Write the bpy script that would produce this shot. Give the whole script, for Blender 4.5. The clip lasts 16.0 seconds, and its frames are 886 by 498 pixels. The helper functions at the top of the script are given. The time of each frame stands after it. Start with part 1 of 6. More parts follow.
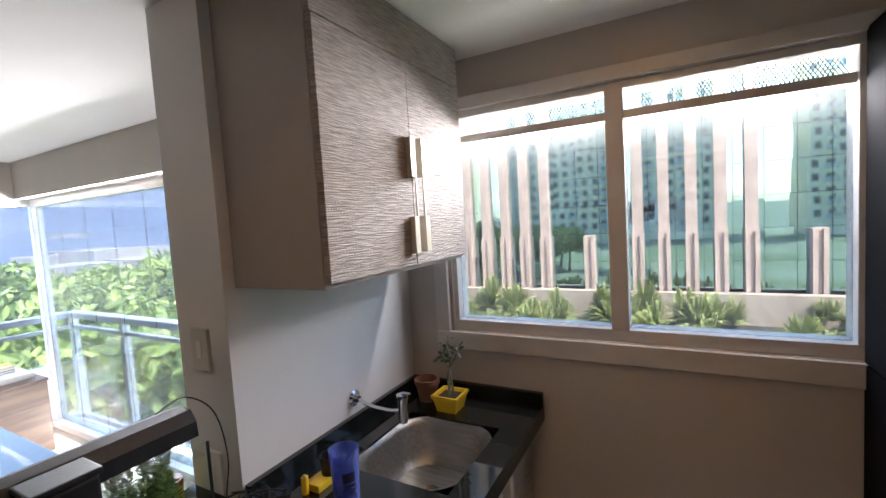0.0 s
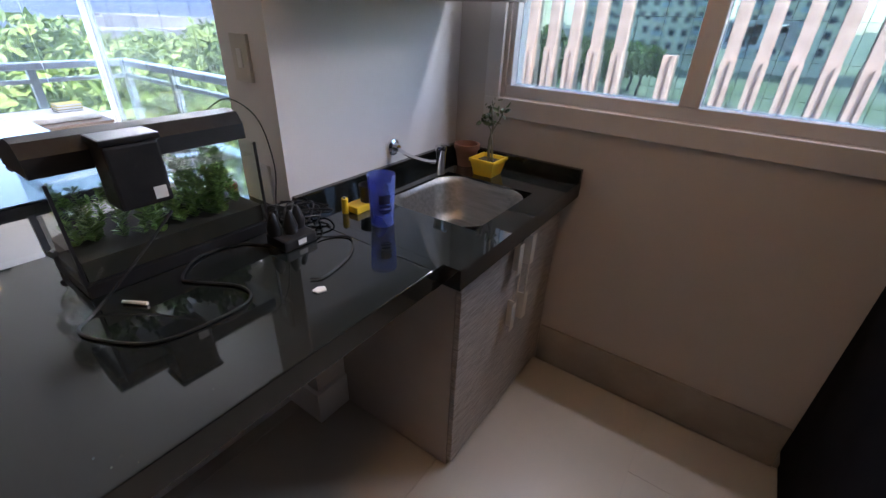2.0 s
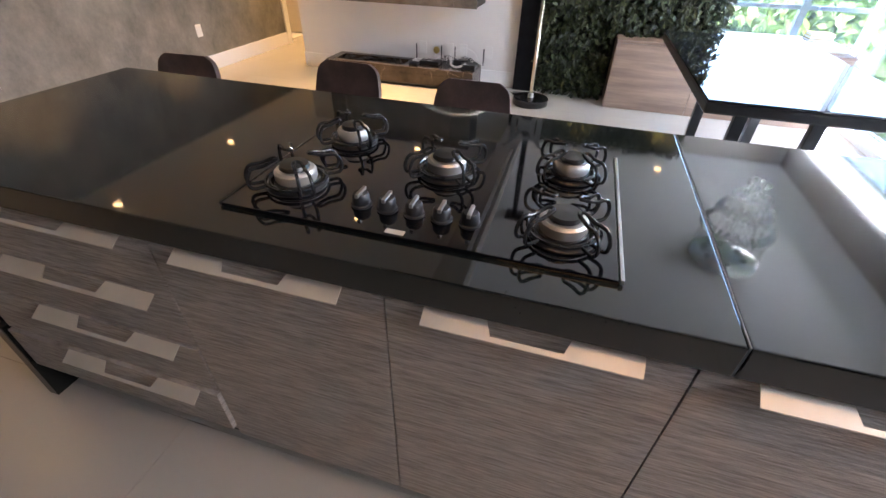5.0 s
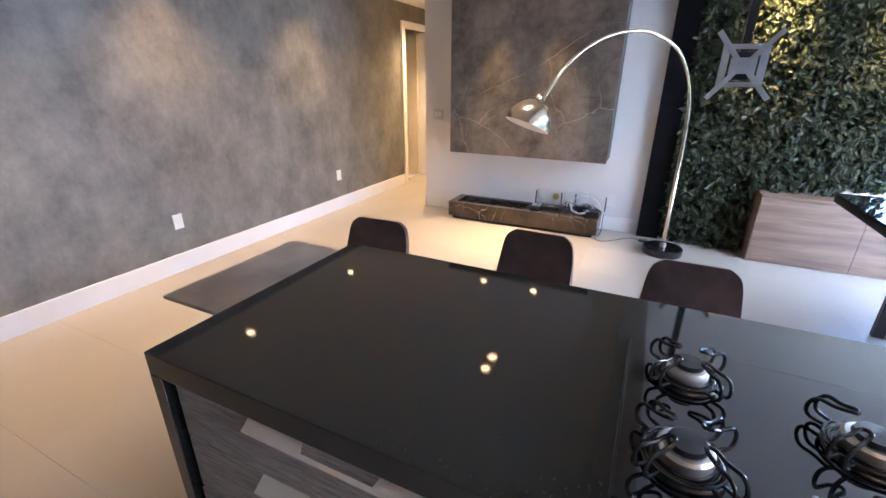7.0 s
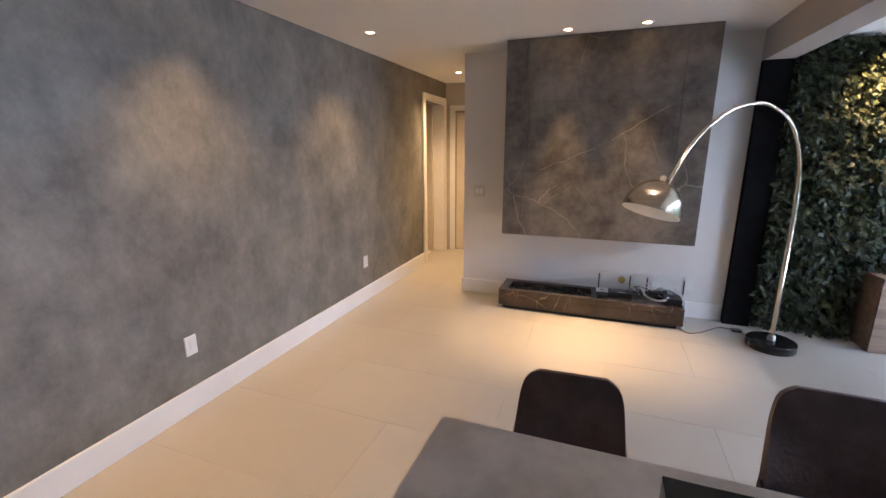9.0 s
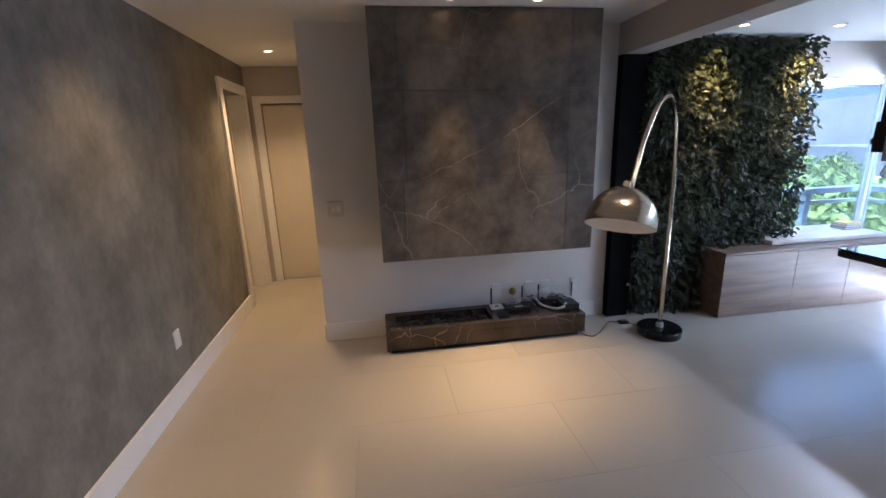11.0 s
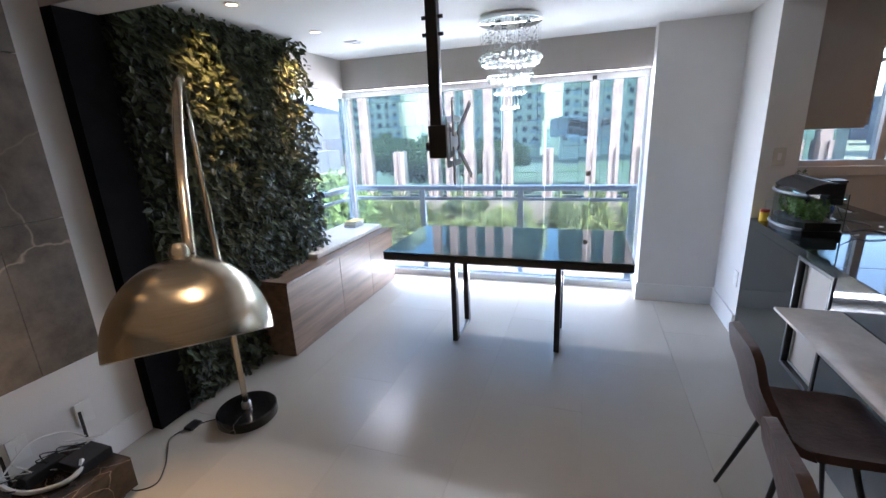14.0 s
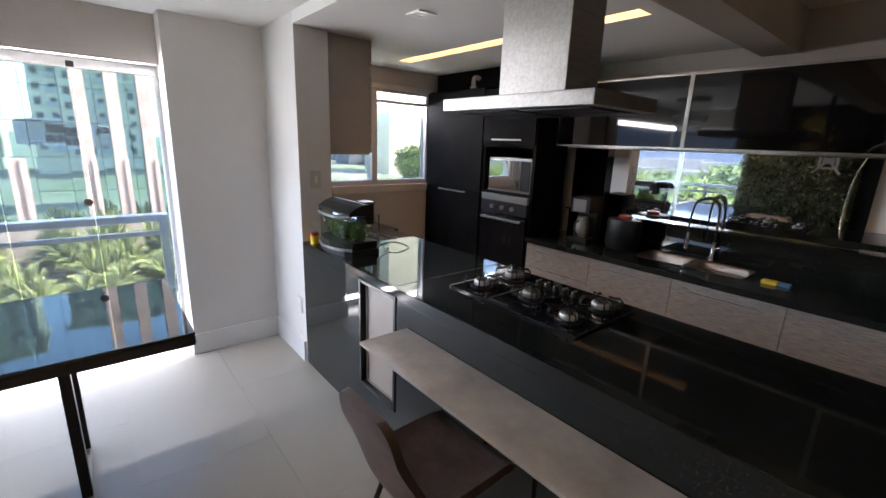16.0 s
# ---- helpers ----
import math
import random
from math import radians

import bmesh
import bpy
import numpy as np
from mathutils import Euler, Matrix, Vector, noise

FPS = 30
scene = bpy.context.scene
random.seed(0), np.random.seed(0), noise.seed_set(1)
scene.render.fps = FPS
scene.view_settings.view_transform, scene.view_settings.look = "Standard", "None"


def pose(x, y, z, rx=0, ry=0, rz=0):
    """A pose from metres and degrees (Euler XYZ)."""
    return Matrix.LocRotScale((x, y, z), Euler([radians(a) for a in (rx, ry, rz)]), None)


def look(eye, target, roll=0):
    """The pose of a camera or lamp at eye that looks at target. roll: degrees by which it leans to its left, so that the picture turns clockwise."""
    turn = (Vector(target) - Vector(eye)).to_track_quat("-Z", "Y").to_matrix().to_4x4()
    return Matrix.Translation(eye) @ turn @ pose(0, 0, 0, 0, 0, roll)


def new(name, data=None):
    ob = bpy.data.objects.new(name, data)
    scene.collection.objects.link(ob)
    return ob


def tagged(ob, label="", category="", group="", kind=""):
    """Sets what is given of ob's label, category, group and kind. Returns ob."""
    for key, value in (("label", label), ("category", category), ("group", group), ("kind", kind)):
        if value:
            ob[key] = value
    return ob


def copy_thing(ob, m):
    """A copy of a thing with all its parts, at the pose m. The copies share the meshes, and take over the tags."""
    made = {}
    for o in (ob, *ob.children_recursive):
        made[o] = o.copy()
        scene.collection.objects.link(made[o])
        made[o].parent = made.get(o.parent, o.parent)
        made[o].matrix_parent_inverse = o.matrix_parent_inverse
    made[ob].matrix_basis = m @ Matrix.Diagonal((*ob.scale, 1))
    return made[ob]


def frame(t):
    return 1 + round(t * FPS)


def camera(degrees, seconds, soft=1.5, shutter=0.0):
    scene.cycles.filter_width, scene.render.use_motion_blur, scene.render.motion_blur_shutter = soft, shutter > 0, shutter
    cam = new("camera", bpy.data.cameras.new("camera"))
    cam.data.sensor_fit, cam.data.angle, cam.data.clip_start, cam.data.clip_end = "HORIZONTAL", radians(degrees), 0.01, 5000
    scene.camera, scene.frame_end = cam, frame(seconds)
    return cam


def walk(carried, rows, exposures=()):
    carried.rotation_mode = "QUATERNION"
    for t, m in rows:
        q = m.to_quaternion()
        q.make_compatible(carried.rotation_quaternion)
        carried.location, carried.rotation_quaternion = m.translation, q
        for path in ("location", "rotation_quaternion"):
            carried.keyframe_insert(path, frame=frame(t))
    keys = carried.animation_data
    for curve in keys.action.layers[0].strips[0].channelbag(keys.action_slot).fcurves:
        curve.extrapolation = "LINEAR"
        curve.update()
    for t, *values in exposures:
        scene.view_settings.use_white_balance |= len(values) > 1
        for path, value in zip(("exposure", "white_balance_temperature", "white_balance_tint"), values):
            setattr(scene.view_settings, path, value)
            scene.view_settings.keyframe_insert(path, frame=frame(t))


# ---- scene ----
cam = camera(92.4, 16.0)
PATH = [
    (0, (0.131, 0.055, 1.665), (-0.822, 1.808, 1.528), -3.5),
    (0.5, (0.169, 0.024, 1.682), (-0.875, 1.728, 1.605), -4.0),
    (1, (0.15, 0.038, 1.635), (-0.918, 1.702, 1.329), -2.2),
    (1.5, (0.147, 0.045, 1.534), (-0.88, 1.598, 0.804), 0.1),
    (2, (0.136, 0.044, 1.46), (-0.859, 1.493, 0.504), 2.3),
    (2.5, (0.112, 0.005, 1.426), (-1.03, 1.208, 0.309), 2.0),
    (3, (0.092, -0.084, 1.377), (-1.296, 0.774, 0.22), 0.9),
    (3.5, (0.074, -0.218, 1.369), (-1.464, 0.296, 0.2), 1.3),
    (4, (0.062, -0.406, 1.357), (-1.542, -0.242, 0.173), 0.6),
    (4.5, (0.067, -0.557, 1.343), (-1.534, -0.7, 0.153), 1.9),
    (5, (0.085, -0.667, 1.347), (-1.45, -1.106, 0.144), 1.5),
    (5.2, (0.085, -0.710, 1.340), (-1.407, -1.273, 0.130), 1.8),
    (7.5, (0.013, -1.554, 1.517), (-1.704, -2.355, 0.876), -0.1),
    (8, (-0.063, -1.848, 1.531), (-1.800, -2.658, 0.960), -0.2),
    (8.2, (-0.093, -1.946, 1.558), (-1.834, -2.774, 1.026), -0.1),
    (10.5, (-0.965, -3.177, 1.583), (-2.913, -3.143, 1.13), -1.9),
    (11, (-1.212, -3.27, 1.628), (-3.127, -2.987, 1.128), -2.0),
    (11.5, (-1.518, -3.278, 1.563), (-3.412, -2.845, 1.085), -2.6),
    (12, (-1.731, -3.227, 1.543), (-3.405, -2.243, 1.059), -2.1),
    (12.5, (-1.964, -3.22, 1.652), (-3.178, -1.721, 1.124), -2.5),
    (13, (-2.078, -3.081, 1.65), (-3.007, -1.392, 1.118), -2.5),
    (13.5, (-2.184, -2.876, 1.645), (-3.04, -1.151, 1.106), -3.3),
    (14, (-2.279, -2.75, 1.621), (-2.902, -0.928, 1.08), -2.6),
    (14.5, (-2.394, -2.564, 1.653), (-2.595, -0.649, 1.111), -1.9),
    (15, (-2.405, -2.403, 1.64), (-2.212, -0.488, 1.096), 0.0),
    (15.5, (-2.296, -2.205, 1.625), (-1.55, -0.422, 1.113), 1.3),
    (16, (-2.252, -2.061, 1.621), (-1.001, -0.578, 1.136), 2.1),
]
EXPOSURES = [(0.0, 4.9, 7000, 18), (1.0, 4.8, 7000, 18), (1.5, 4.8, 6700, 20), (2.0, 5.0, 6400, 20), (2.5, 6.1, 6100, 20), (3.2, 6.5, 5900, 20), (4.0, 6.5, 5800, 18), (4.5, 6.35, 6000, 18), (5.0, 6.0, 6200, 18), (5.2, 6.0, 6100, 18), (7.5, 6.2, 5300, 18), (8.2, 5.85, 5400, 18), (10.5, 5.2, 5600, 16), (11.0, 4.8, 5300, 16), (11.5, 4.7, 5200, 16), (12.5, 4.85, 5500, 16), (14.5, 4.85, 6200, 16), (16.0, 4.9, 6800, 18)]
walk(cam, [(t, look(eye, target, roll)) for t, eye, target, roll in PATH], EXPOSURES)

# ---- light ----
SUN_AZ, SUN_EL = 122.0, 56.0   # angle from +y towards +x, and height
world = bpy.data.worlds.new("sky")
scene.world = world
world.use_nodes = True
wn = world.node_tree.nodes
sky = wn.new("ShaderNodeTexSky")
sky.sky_type, sky.sun_disc = "NISHITA", False
sky.sun_elevation, sky.sun_rotation = radians(SUN_EL), radians(SUN_AZ)
sky.air_density, sky.dust_density, sky.ozone_density = 1.0, 1.0, 1.5
wn["Background"].inputs[1].default_value = 0.15
world.node_tree.links.new(sky.outputs[0], wn["Background"].inputs[0])
sun = new("sun", bpy.data.lights.new("sun", "SUN"))
sun.data.energy, sun.data.angle, sun.data.color = 2.5, radians(0.5), (1.0, 0.95, 0.87)
away = Vector((math.sin(radians(SUN_AZ)) * math.cos(radians(SUN_EL)), math.cos(radians(SUN_AZ)) * math.cos(radians(SUN_EL)), math.sin(radians(SUN_EL))))
sun.matrix_world = look(away * 50, (0, 0, 0))


def spot(x, y, z, watts, cone=70, blend=0.6, colour=(1.0, 0.72, 0.42), target=None):
    lamp = new("downlight_lamp", bpy.data.lights.new("downlight_lamp", "SPOT"))
    lamp.data.energy, lamp.data.spot_size, lamp.data.spot_blend = watts, radians(cone), blend
    lamp.data.color, lamp.data.shadow_soft_size = colour, 0.03
    lamp.matrix_world = look((x, y, z), target or (x, y + 0.001, 0))
    return lamp


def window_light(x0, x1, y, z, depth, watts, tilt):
    """An added strip lamp in a window opening, standing in for sky light."""
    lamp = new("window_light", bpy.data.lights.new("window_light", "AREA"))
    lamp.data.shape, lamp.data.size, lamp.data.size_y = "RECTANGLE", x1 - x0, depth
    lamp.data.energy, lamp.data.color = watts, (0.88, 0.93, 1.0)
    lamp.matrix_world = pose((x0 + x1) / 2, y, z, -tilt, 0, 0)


# Added fill strips: balcony head, balcony floor track, kitchen window.
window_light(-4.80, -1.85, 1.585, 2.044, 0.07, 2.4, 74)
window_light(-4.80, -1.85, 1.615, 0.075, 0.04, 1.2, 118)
window_light(-0.64, 0.58, 1.765, 1.965, 0.05, 1.3, 90)

# ---- materials ----
def surf(name, c1, c2=None, scale=4.0, rough=0.5, metal=0.0, bump=0.0, bump_scale=None, stretch=(1, 1, 1), detail=6.0, rough2=None,
         spec=0.5, coat=0.0, contrast=(0.35, 0.65), random_tint=0.0):
    """A principled surface whose colour wanders between two tones, with fine relief."""
    m = bpy.data.materials.new(name)
    m.use_nodes = True
    t = m.node_tree
    n, l = t.nodes, t.links
    b = n["Principled BSDF"]
    b.inputs["Roughness"].default_value, b.inputs["Metallic"].default_value = rough, metal
    b.inputs["Specular IOR Level"].default_value, b.inputs["Coat Weight"].default_value = spec, coat
    b.inputs["Coat Roughness"].default_value = 0.05
    co, mp = n.new("ShaderNodeTexCoord"), n.new("ShaderNodeMapping")
    mp.inputs["Scale"].default_value = stretch
    l.new(co.outputs["Object"], mp.inputs[0])
    nz = n.new("ShaderNodeTexNoise")
    nz.inputs["Scale"].default_value, nz.inputs["Detail"].default_value, nz.inputs["Roughness"].default_value = scale, detail, 0.6
    l.new(mp.outputs[0], nz.inputs["Vector"])
    ramp = n.new("ShaderNodeValToRGB")
    ramp.color_ramp.elements[0].position, ramp.color_ramp.elements[1].position = contrast
    ramp.color_ramp.elements[0].color = (*c1, 1)
    ramp.color_ramp.elements[1].color = (*(c2 or c1), 1)
    l.new(nz.outputs["Fac"], ramp.inputs[0])
    colour = ramp.outputs[0]
    if random_tint:
        info, hsv, mr = n.new("ShaderNodeObjectInfo"), n.new("ShaderNodeHueSaturation"), n.new("ShaderNodeMapRange")
        mr.inputs[3].default_value, mr.inputs[4].default_value = 1 - random_tint, 1 + random_tint
        l.new(info.outputs["Random"], mr.inputs[0])
        l.new(mr.outputs[0], hsv.inputs["Value"])
        l.new(colour, hsv.inputs["Color"])
        colour = hsv.outputs[0]
    l.new(colour, b.inputs["Base Color"])
    if rough2 is not None:
        mr = n.new("ShaderNodeMapRange")
        mr.inputs[3].default_value, mr.inputs[4].default_value = rough, rough2
        l.new(nz.outputs["Fac"], mr.inputs[0])
        l.new(mr.outputs[0], b.inputs["Roughness"])
    if bump:
        bz, bp = n.new("ShaderNodeTexNoise"), n.new("ShaderNodeBump")
        bz.inputs["Scale"].default_value, bz.inputs["Detail"].default_value = bump_scale or scale * 6, 4
        l.new(mp.outputs[0], bz.inputs["Vector"])
        bp.inputs["Strength"].default_value, bp.inputs["Distance"].default_value = bump, 0.01
        l.new(bz.outputs["Fac"], bp.inputs["Height"])
        l.new(bp.outputs[0], b.inputs["Normal"])
    return m


def pane_glass(name, tint=(1, 1, 1), ior=1.45, gloss=0.0, dust=0.0):
    """Clear thin sheet: see-through with a Fresnel gloss."""
    m = bpy.data.materials.new(name)
    m.use_nodes = True
    n, l = m.node_tree.nodes, m.node_tree.links
    n.remove(n["Principled BSDF"])
    tr, gl, lw, mx = n.new("ShaderNodeBsdfTransparent"), n.new("ShaderNodeBsdfGlossy"), n.new("ShaderNodeLayerWeight"), n.new("ShaderNodeMixShader")
    tr.inputs[0].default_value, gl.inputs["Roughness"].default_value, lw.inputs[0].default_value = (*tint, 1), gloss, 0.5
    straight = ((ior - 1) / (ior + 1)) ** 2
    fifth, fr = n.new("ShaderNodeMath"), n.new("ShaderNodeMath")
    fifth.operation, fr.operation = "POWER", "MULTIPLY_ADD"
    fifth.inputs[1].default_value, fr.inputs[1].default_value, fr.inputs[2].default_value = 5.0, 1 - straight, straight
    l.new(lw.outputs["Facing"], fifth.inputs[0])
    l.new(fifth.outputs[0], fr.inputs[0])
    l.new(fr.outputs[0], mx.inputs[0])
    l.new(tr.outputs[0], mx.inputs[1])
    l.new(gl.outputs[0], mx.inputs[2])
    out = mx.outputs[0]
    if dust:
        film, both = n.new("ShaderNodeBsdfTranslucent"), n.new("ShaderNodeMixShader")
        film.inputs[0].default_value, both.inputs[0].default_value = (0.8, 0.8, 0.78, 1), dust
        l.new(out, both.inputs[1])
        l.new(film.outputs[0], both.inputs[2])
        out = both.outputs[0]
    l.new(out, n["Material Output"].inputs[0])
    return m


def glow(name, colour, strength):
    m = bpy.data.materials.new(name)
    m.use_nodes = True
    b = m.node_tree.nodes["Principled BSDF"]
    b.inputs["Base Color"].default_value = (*colour, 1)
    b.inputs["Emission Color"].default_value, b.inputs["Emission Strength"].default_value = (*colour, 1), strength
    return m


def veined(name, c1, c2, vein, scale, rough, vscale=1.1, width=0.012, mask_from=0.5):
    """Stone with clouding and thin pale veins."""
    m = surf(name, c1, c2, scale, rough, bump=0.03)
    n, l = m.node_tree.nodes, m.node_tree.links
    b = n["Principled BSDF"]
    old = b.inputs["Base Color"].links[0].from_socket
    co = n.new("ShaderNodeTexCoord")
    src = co.outputs["Object"]
    warp, add = n.new("ShaderNodeTexNoise"), n.new("ShaderNodeVectorMath")
    warp.inputs["Scale"].default_value, warp.inputs["Detail"].default_value = 1.7, 5
    l.new(src, warp.inputs["Vector"])
    add.operation = "MULTIPLY_ADD"
    add.inputs[1].default_value = (0.45, 0.45, 0.45)
    l.new(warp.outputs["Color"], add.inputs[0])
    l.new(src, add.inputs[2])
    vo, ramp, mask, mr, mul, mix = (n.new("ShaderNodeTexVoronoi"), n.new("ShaderNodeValToRGB"), n.new("ShaderNodeTexNoise"),
                                    n.new("ShaderNodeMapRange"), n.new("ShaderNodeMath"), n.new("ShaderNodeMix"))
    vo.feature = "DISTANCE_TO_EDGE"
    vo.inputs["Scale"].default_value = vscale
    l.new(add.outputs[0], vo.inputs["Vector"])
    ramp.color_ramp.elements[0].color, ramp.color_ramp.elements[1].color = (1, 1, 1, 1), (0, 0, 0, 1)
    ramp.color_ramp.elements[1].position = width
    l.new(vo.outputs["Distance"], ramp.inputs[0])
    mask.inputs["Scale"].default_value = 1.3
    l.new(src, mask.inputs["Vector"])
    mr.inputs[1].default_value, mr.inputs[2].default_value = mask_from, mask_from + 0.18
    l.new(mask.outputs["Fac"], mr.inputs[0])
    mul.operation = "MULTIPLY"
    l.new(ramp.outputs[0], mul.inputs[0])
    l.new(mr.outputs[0], mul.inputs[1])
    mix.data_type = "RGBA"
    l.new(mul.outputs[0], mix.inputs[0])
    l.new(old, mix.inputs[6])
    mix.inputs[7].default_value = (*vein, 1)
    l.new(mix.outputs[2], b.inputs["Base Color"])
    return m


M_TAUPE = surf("taupe_paint", (0.46, 0.42, 0.38), (0.50, 0.46, 0.42), 1.5, 0.7, bump=0.05, bump_scale=120)
M_WHITEWALL = surf("white_paint", (0.72, 0.70, 0.68), (0.77, 0.75, 0.73), 1.2, 0.65, bump=0.05, bump_scale=120)
M_CEIL = surf("ceiling_paint", (0.80, 0.79, 0.77), (0.83, 0.82, 0.80), 0.8, 0.8, bump=0.03, bump_scale=90)
M_TRIM = surf("trim_white", (0.80, 0.79, 0.78), (0.84, 0.83, 0.82), 3, 0.35)
M_CEMENT = surf("burnt_cement", (0.104, 0.100, 0.089), (0.262, 0.252, 0.224), 3.6, 0.55, bump=0.15, bump_scale=22, stretch=(1, 1, 0.75), detail=13, contrast=(0.33, 0.70), rough2=0.4)
M_TILE = surf("floor_porcelain", (0.45, 0.415, 0.36), (0.485, 0.45, 0.395), 1.2, 0.22, bump=0.015, bump_scale=40, rough2=0.29, random_tint=0.015, contrast=(0.2, 0.8))
M_GROUT = surf("grout", (0.36, 0.34, 0.31), (0.42, 0.40, 0.37), 20, 0.9)
M_STONE = veined("dark_stone_tile", (0.055, 0.048, 0.041), (0.215, 0.190, 0.162), (0.40, 0.345, 0.275), 2.6, 0.34, 1.6, 0.007, 0.45)
M_MARBLE = veined("brown_marble", (0.024, 0.017, 0.013), (0.070, 0.048, 0.035), (0.42, 0.32, 0.22), 4.0, 0.2, 5.0, 0.011)
M_SEAM = surf("joint_filler", (0.09, 0.09, 0.09), (0.15, 0.15, 0.15), 30, 0.8)
M_GRANITE = surf("black_granite", (0.007, 0.0083, 0.0075), (0.028, 0.031, 0.029), 130, 0.025, detail=4, contrast=(0.45, 0.82), rough2=0.07, spec=0.6)
M_SLAB = surf("grey_porcelain_top", (0.27, 0.24, 0.21), (0.46, 0.415, 0.365), 3.5, 0.4, bump=0.04, bump_scale=25, detail=9)
M_LAMINATE = surf("textured_laminate", (0.26, 0.225, 0.195), (0.52, 0.46, 0.41), 30.0, 0.5, bump=1.0, bump_scale=34, stretch=(1, 0.5, 8.0), detail=4)
M_LAMDARK = surf("plain_laminate", (0.36, 0.315, 0.28), (0.40, 0.355, 0.315), 3.0, 0.5)
M_BLACKCAB = surf("black_laminate", (0.005, 0.005, 0.006), (0.009, 0.009, 0.010), 6, 0.7, spec=0.04)
M_GLOSSBLACK = surf("black_glass", (0.004, 0.004, 0.005), (0.008, 0.008, 0.009), 3, 0.04, spec=0.6)
M_BLACKMAT = surf("black_plastic", (0.010, 0.010, 0.011), (0.018, 0.018, 0.019), 20, 0.4, bump=0.05)
M_BLACKMETAL = surf("black_steel", (0.010, 0.010, 0.011), (0.02, 0.02, 0.021), 15, 0.35, 0.3)
M_STEEL = surf("brushed_steel", (0.36, 0.35, 0.33), (0.45, 0.44, 0.42), 6, 0.38, 1.0, bump=0.015, stretch=(1, 12, 12))
M_DOME = surf("brushed_nickel", (0.50, 0.435, 0.335), (0.60, 0.53, 0.42), 5, 0.2, 1.0, bump=0.03, stretch=(1, 1, 40))
M_CHROME = surf("chrome", (0.75, 0.75, 0.76), (0.8, 0.8, 0.81), 3, 0.06, 1.0)
M_ALU = surf("satin_handle", (0.66, 0.60, 0.51), (0.73, 0.67, 0.58), 8, 0.36, 0.4)
M_WHITEALU = surf("white_aluminium", (0.78, 0.79, 0.80), (0.83, 0.84, 0.85), 4, 0.3)
M_WINALU = surf("window_aluminium", (0.52, 0.50, 0.48), (0.58, 0.56, 0.54), 4, 0.4)
M_WOOD = surf("walnut_laminate", (0.145, 0.092, 0.064), (0.265, 0.178, 0.126), 2.2, 0.42, bump=0.06, stretch=(6, 0.7, 9), detail=10)
M_LEATHER = surf("brown_leather", (0.046, 0.027, 0.023), (0.105, 0.063, 0.053), 9, 0.45, bump=0.2, bump_scale=60)
M_MATTRESS = surf("cream_quilt", (0.66, 0.60, 0.53), (0.74, 0.69, 0.62), 12, 0.8, bump=0.5, bump_scale=14)
M_DOOR = surf("door_cream", (0.66, 0.60, 0.50), (0.70, 0.64, 0.54), 2, 0.4)
M_DOME.node_tree.nodes["Principled BSDF"].inputs["Anisotropic"].default_value = 0.75
for rough_stone in (M_CEMENT, M_STONE):
    rough_stone.node_tree.nodes["Noise Texture"].inputs["Roughness"].default_value = 0.72
M_PLASTIC = surf("white_plastic", (0.75, 0.74, 0.72), (0.79, 0.78, 0.76), 5, 0.35)
M_IVORY = surf("ivory_plastic", (0.60, 0.57, 0.51), (0.64, 0.61, 0.55), 5, 0.35)
M_SKIRT = surf("beige_skirting_tile", (0.26, 0.235, 0.20), (0.33, 0.30, 0.26), 5, 0.3)
M_GLASS = pane_glass("clear_glass", (0.97, 0.985, 0.98))
# Grey tints dim the view outside to balance the room; dust adds haze.
M_DAYGLASS = pane_glass("balcony_glass", (0.48, 0.50, 0.505), 1.3, dust=0.03)
M_KITGLASS = pane_glass("kitchen_glass", (0.40, 0.42, 0.425), 1.3, dust=0.012)
M_WATER = pane_glass("tank_glass", (0.93, 0.98, 0.96))
M_MIRROR = surf("mirror", (0.86, 0.87, 0.87), None, 1, 0.01, 1.0)
M_TABLEGLASS = surf("black_table_glass", (0.008, 0.010, 0.012), (0.012, 0.014, 0.016), 2, 0.03, spec=0.8)
M_LEAF = surf("ivy_leaf", (0.012, 0.026, 0.007), (0.052, 0.072, 0.022), 9, 0.45, detail=2, contrast=(0.3, 0.7), random_tint=0.3)
M_SOIL = surf("dark_felt", (0.008, 0.009, 0.006), (0.02, 0.018, 0.012), 20, 0.95)
M_WARM = glow("warm_bulb", (1.0, 0.60, 0.24), 0.7)
M_SLIT = glow("led_strip", (1.0, 0.57, 0.24), 0.2)


# ---- building helpers ----
def part(name, bm, material, parent=None, label="", smooth=False):
    """One mesh, given in world coordinates, as a part of its thing (or part)."""
    root = parent
    while root is not None and root.parent is not None:
        root = root.parent
    if root is not None:
        bmesh.ops.translate(bm, verts=bm.verts, vec=-root.location)
    me = bpy.data.meshes.new(name)
    bm.to_mesh(me)
    bm.free()
    me.materials.append(material)
    if smooth:
        me.shade_smooth()
        me.set_sharp_from_angle(angle=radians(40))
    ob = new(name, me)
    if parent is not None:
        ob.parent = parent
    if label:
        tagged(ob, label)
    return ob


def thing(name, at, label, category, group=""):
    ob = new(name)
    ob.location = at
    ob.empty_display_size = 0.1
    return tagged(ob, label, category, group)


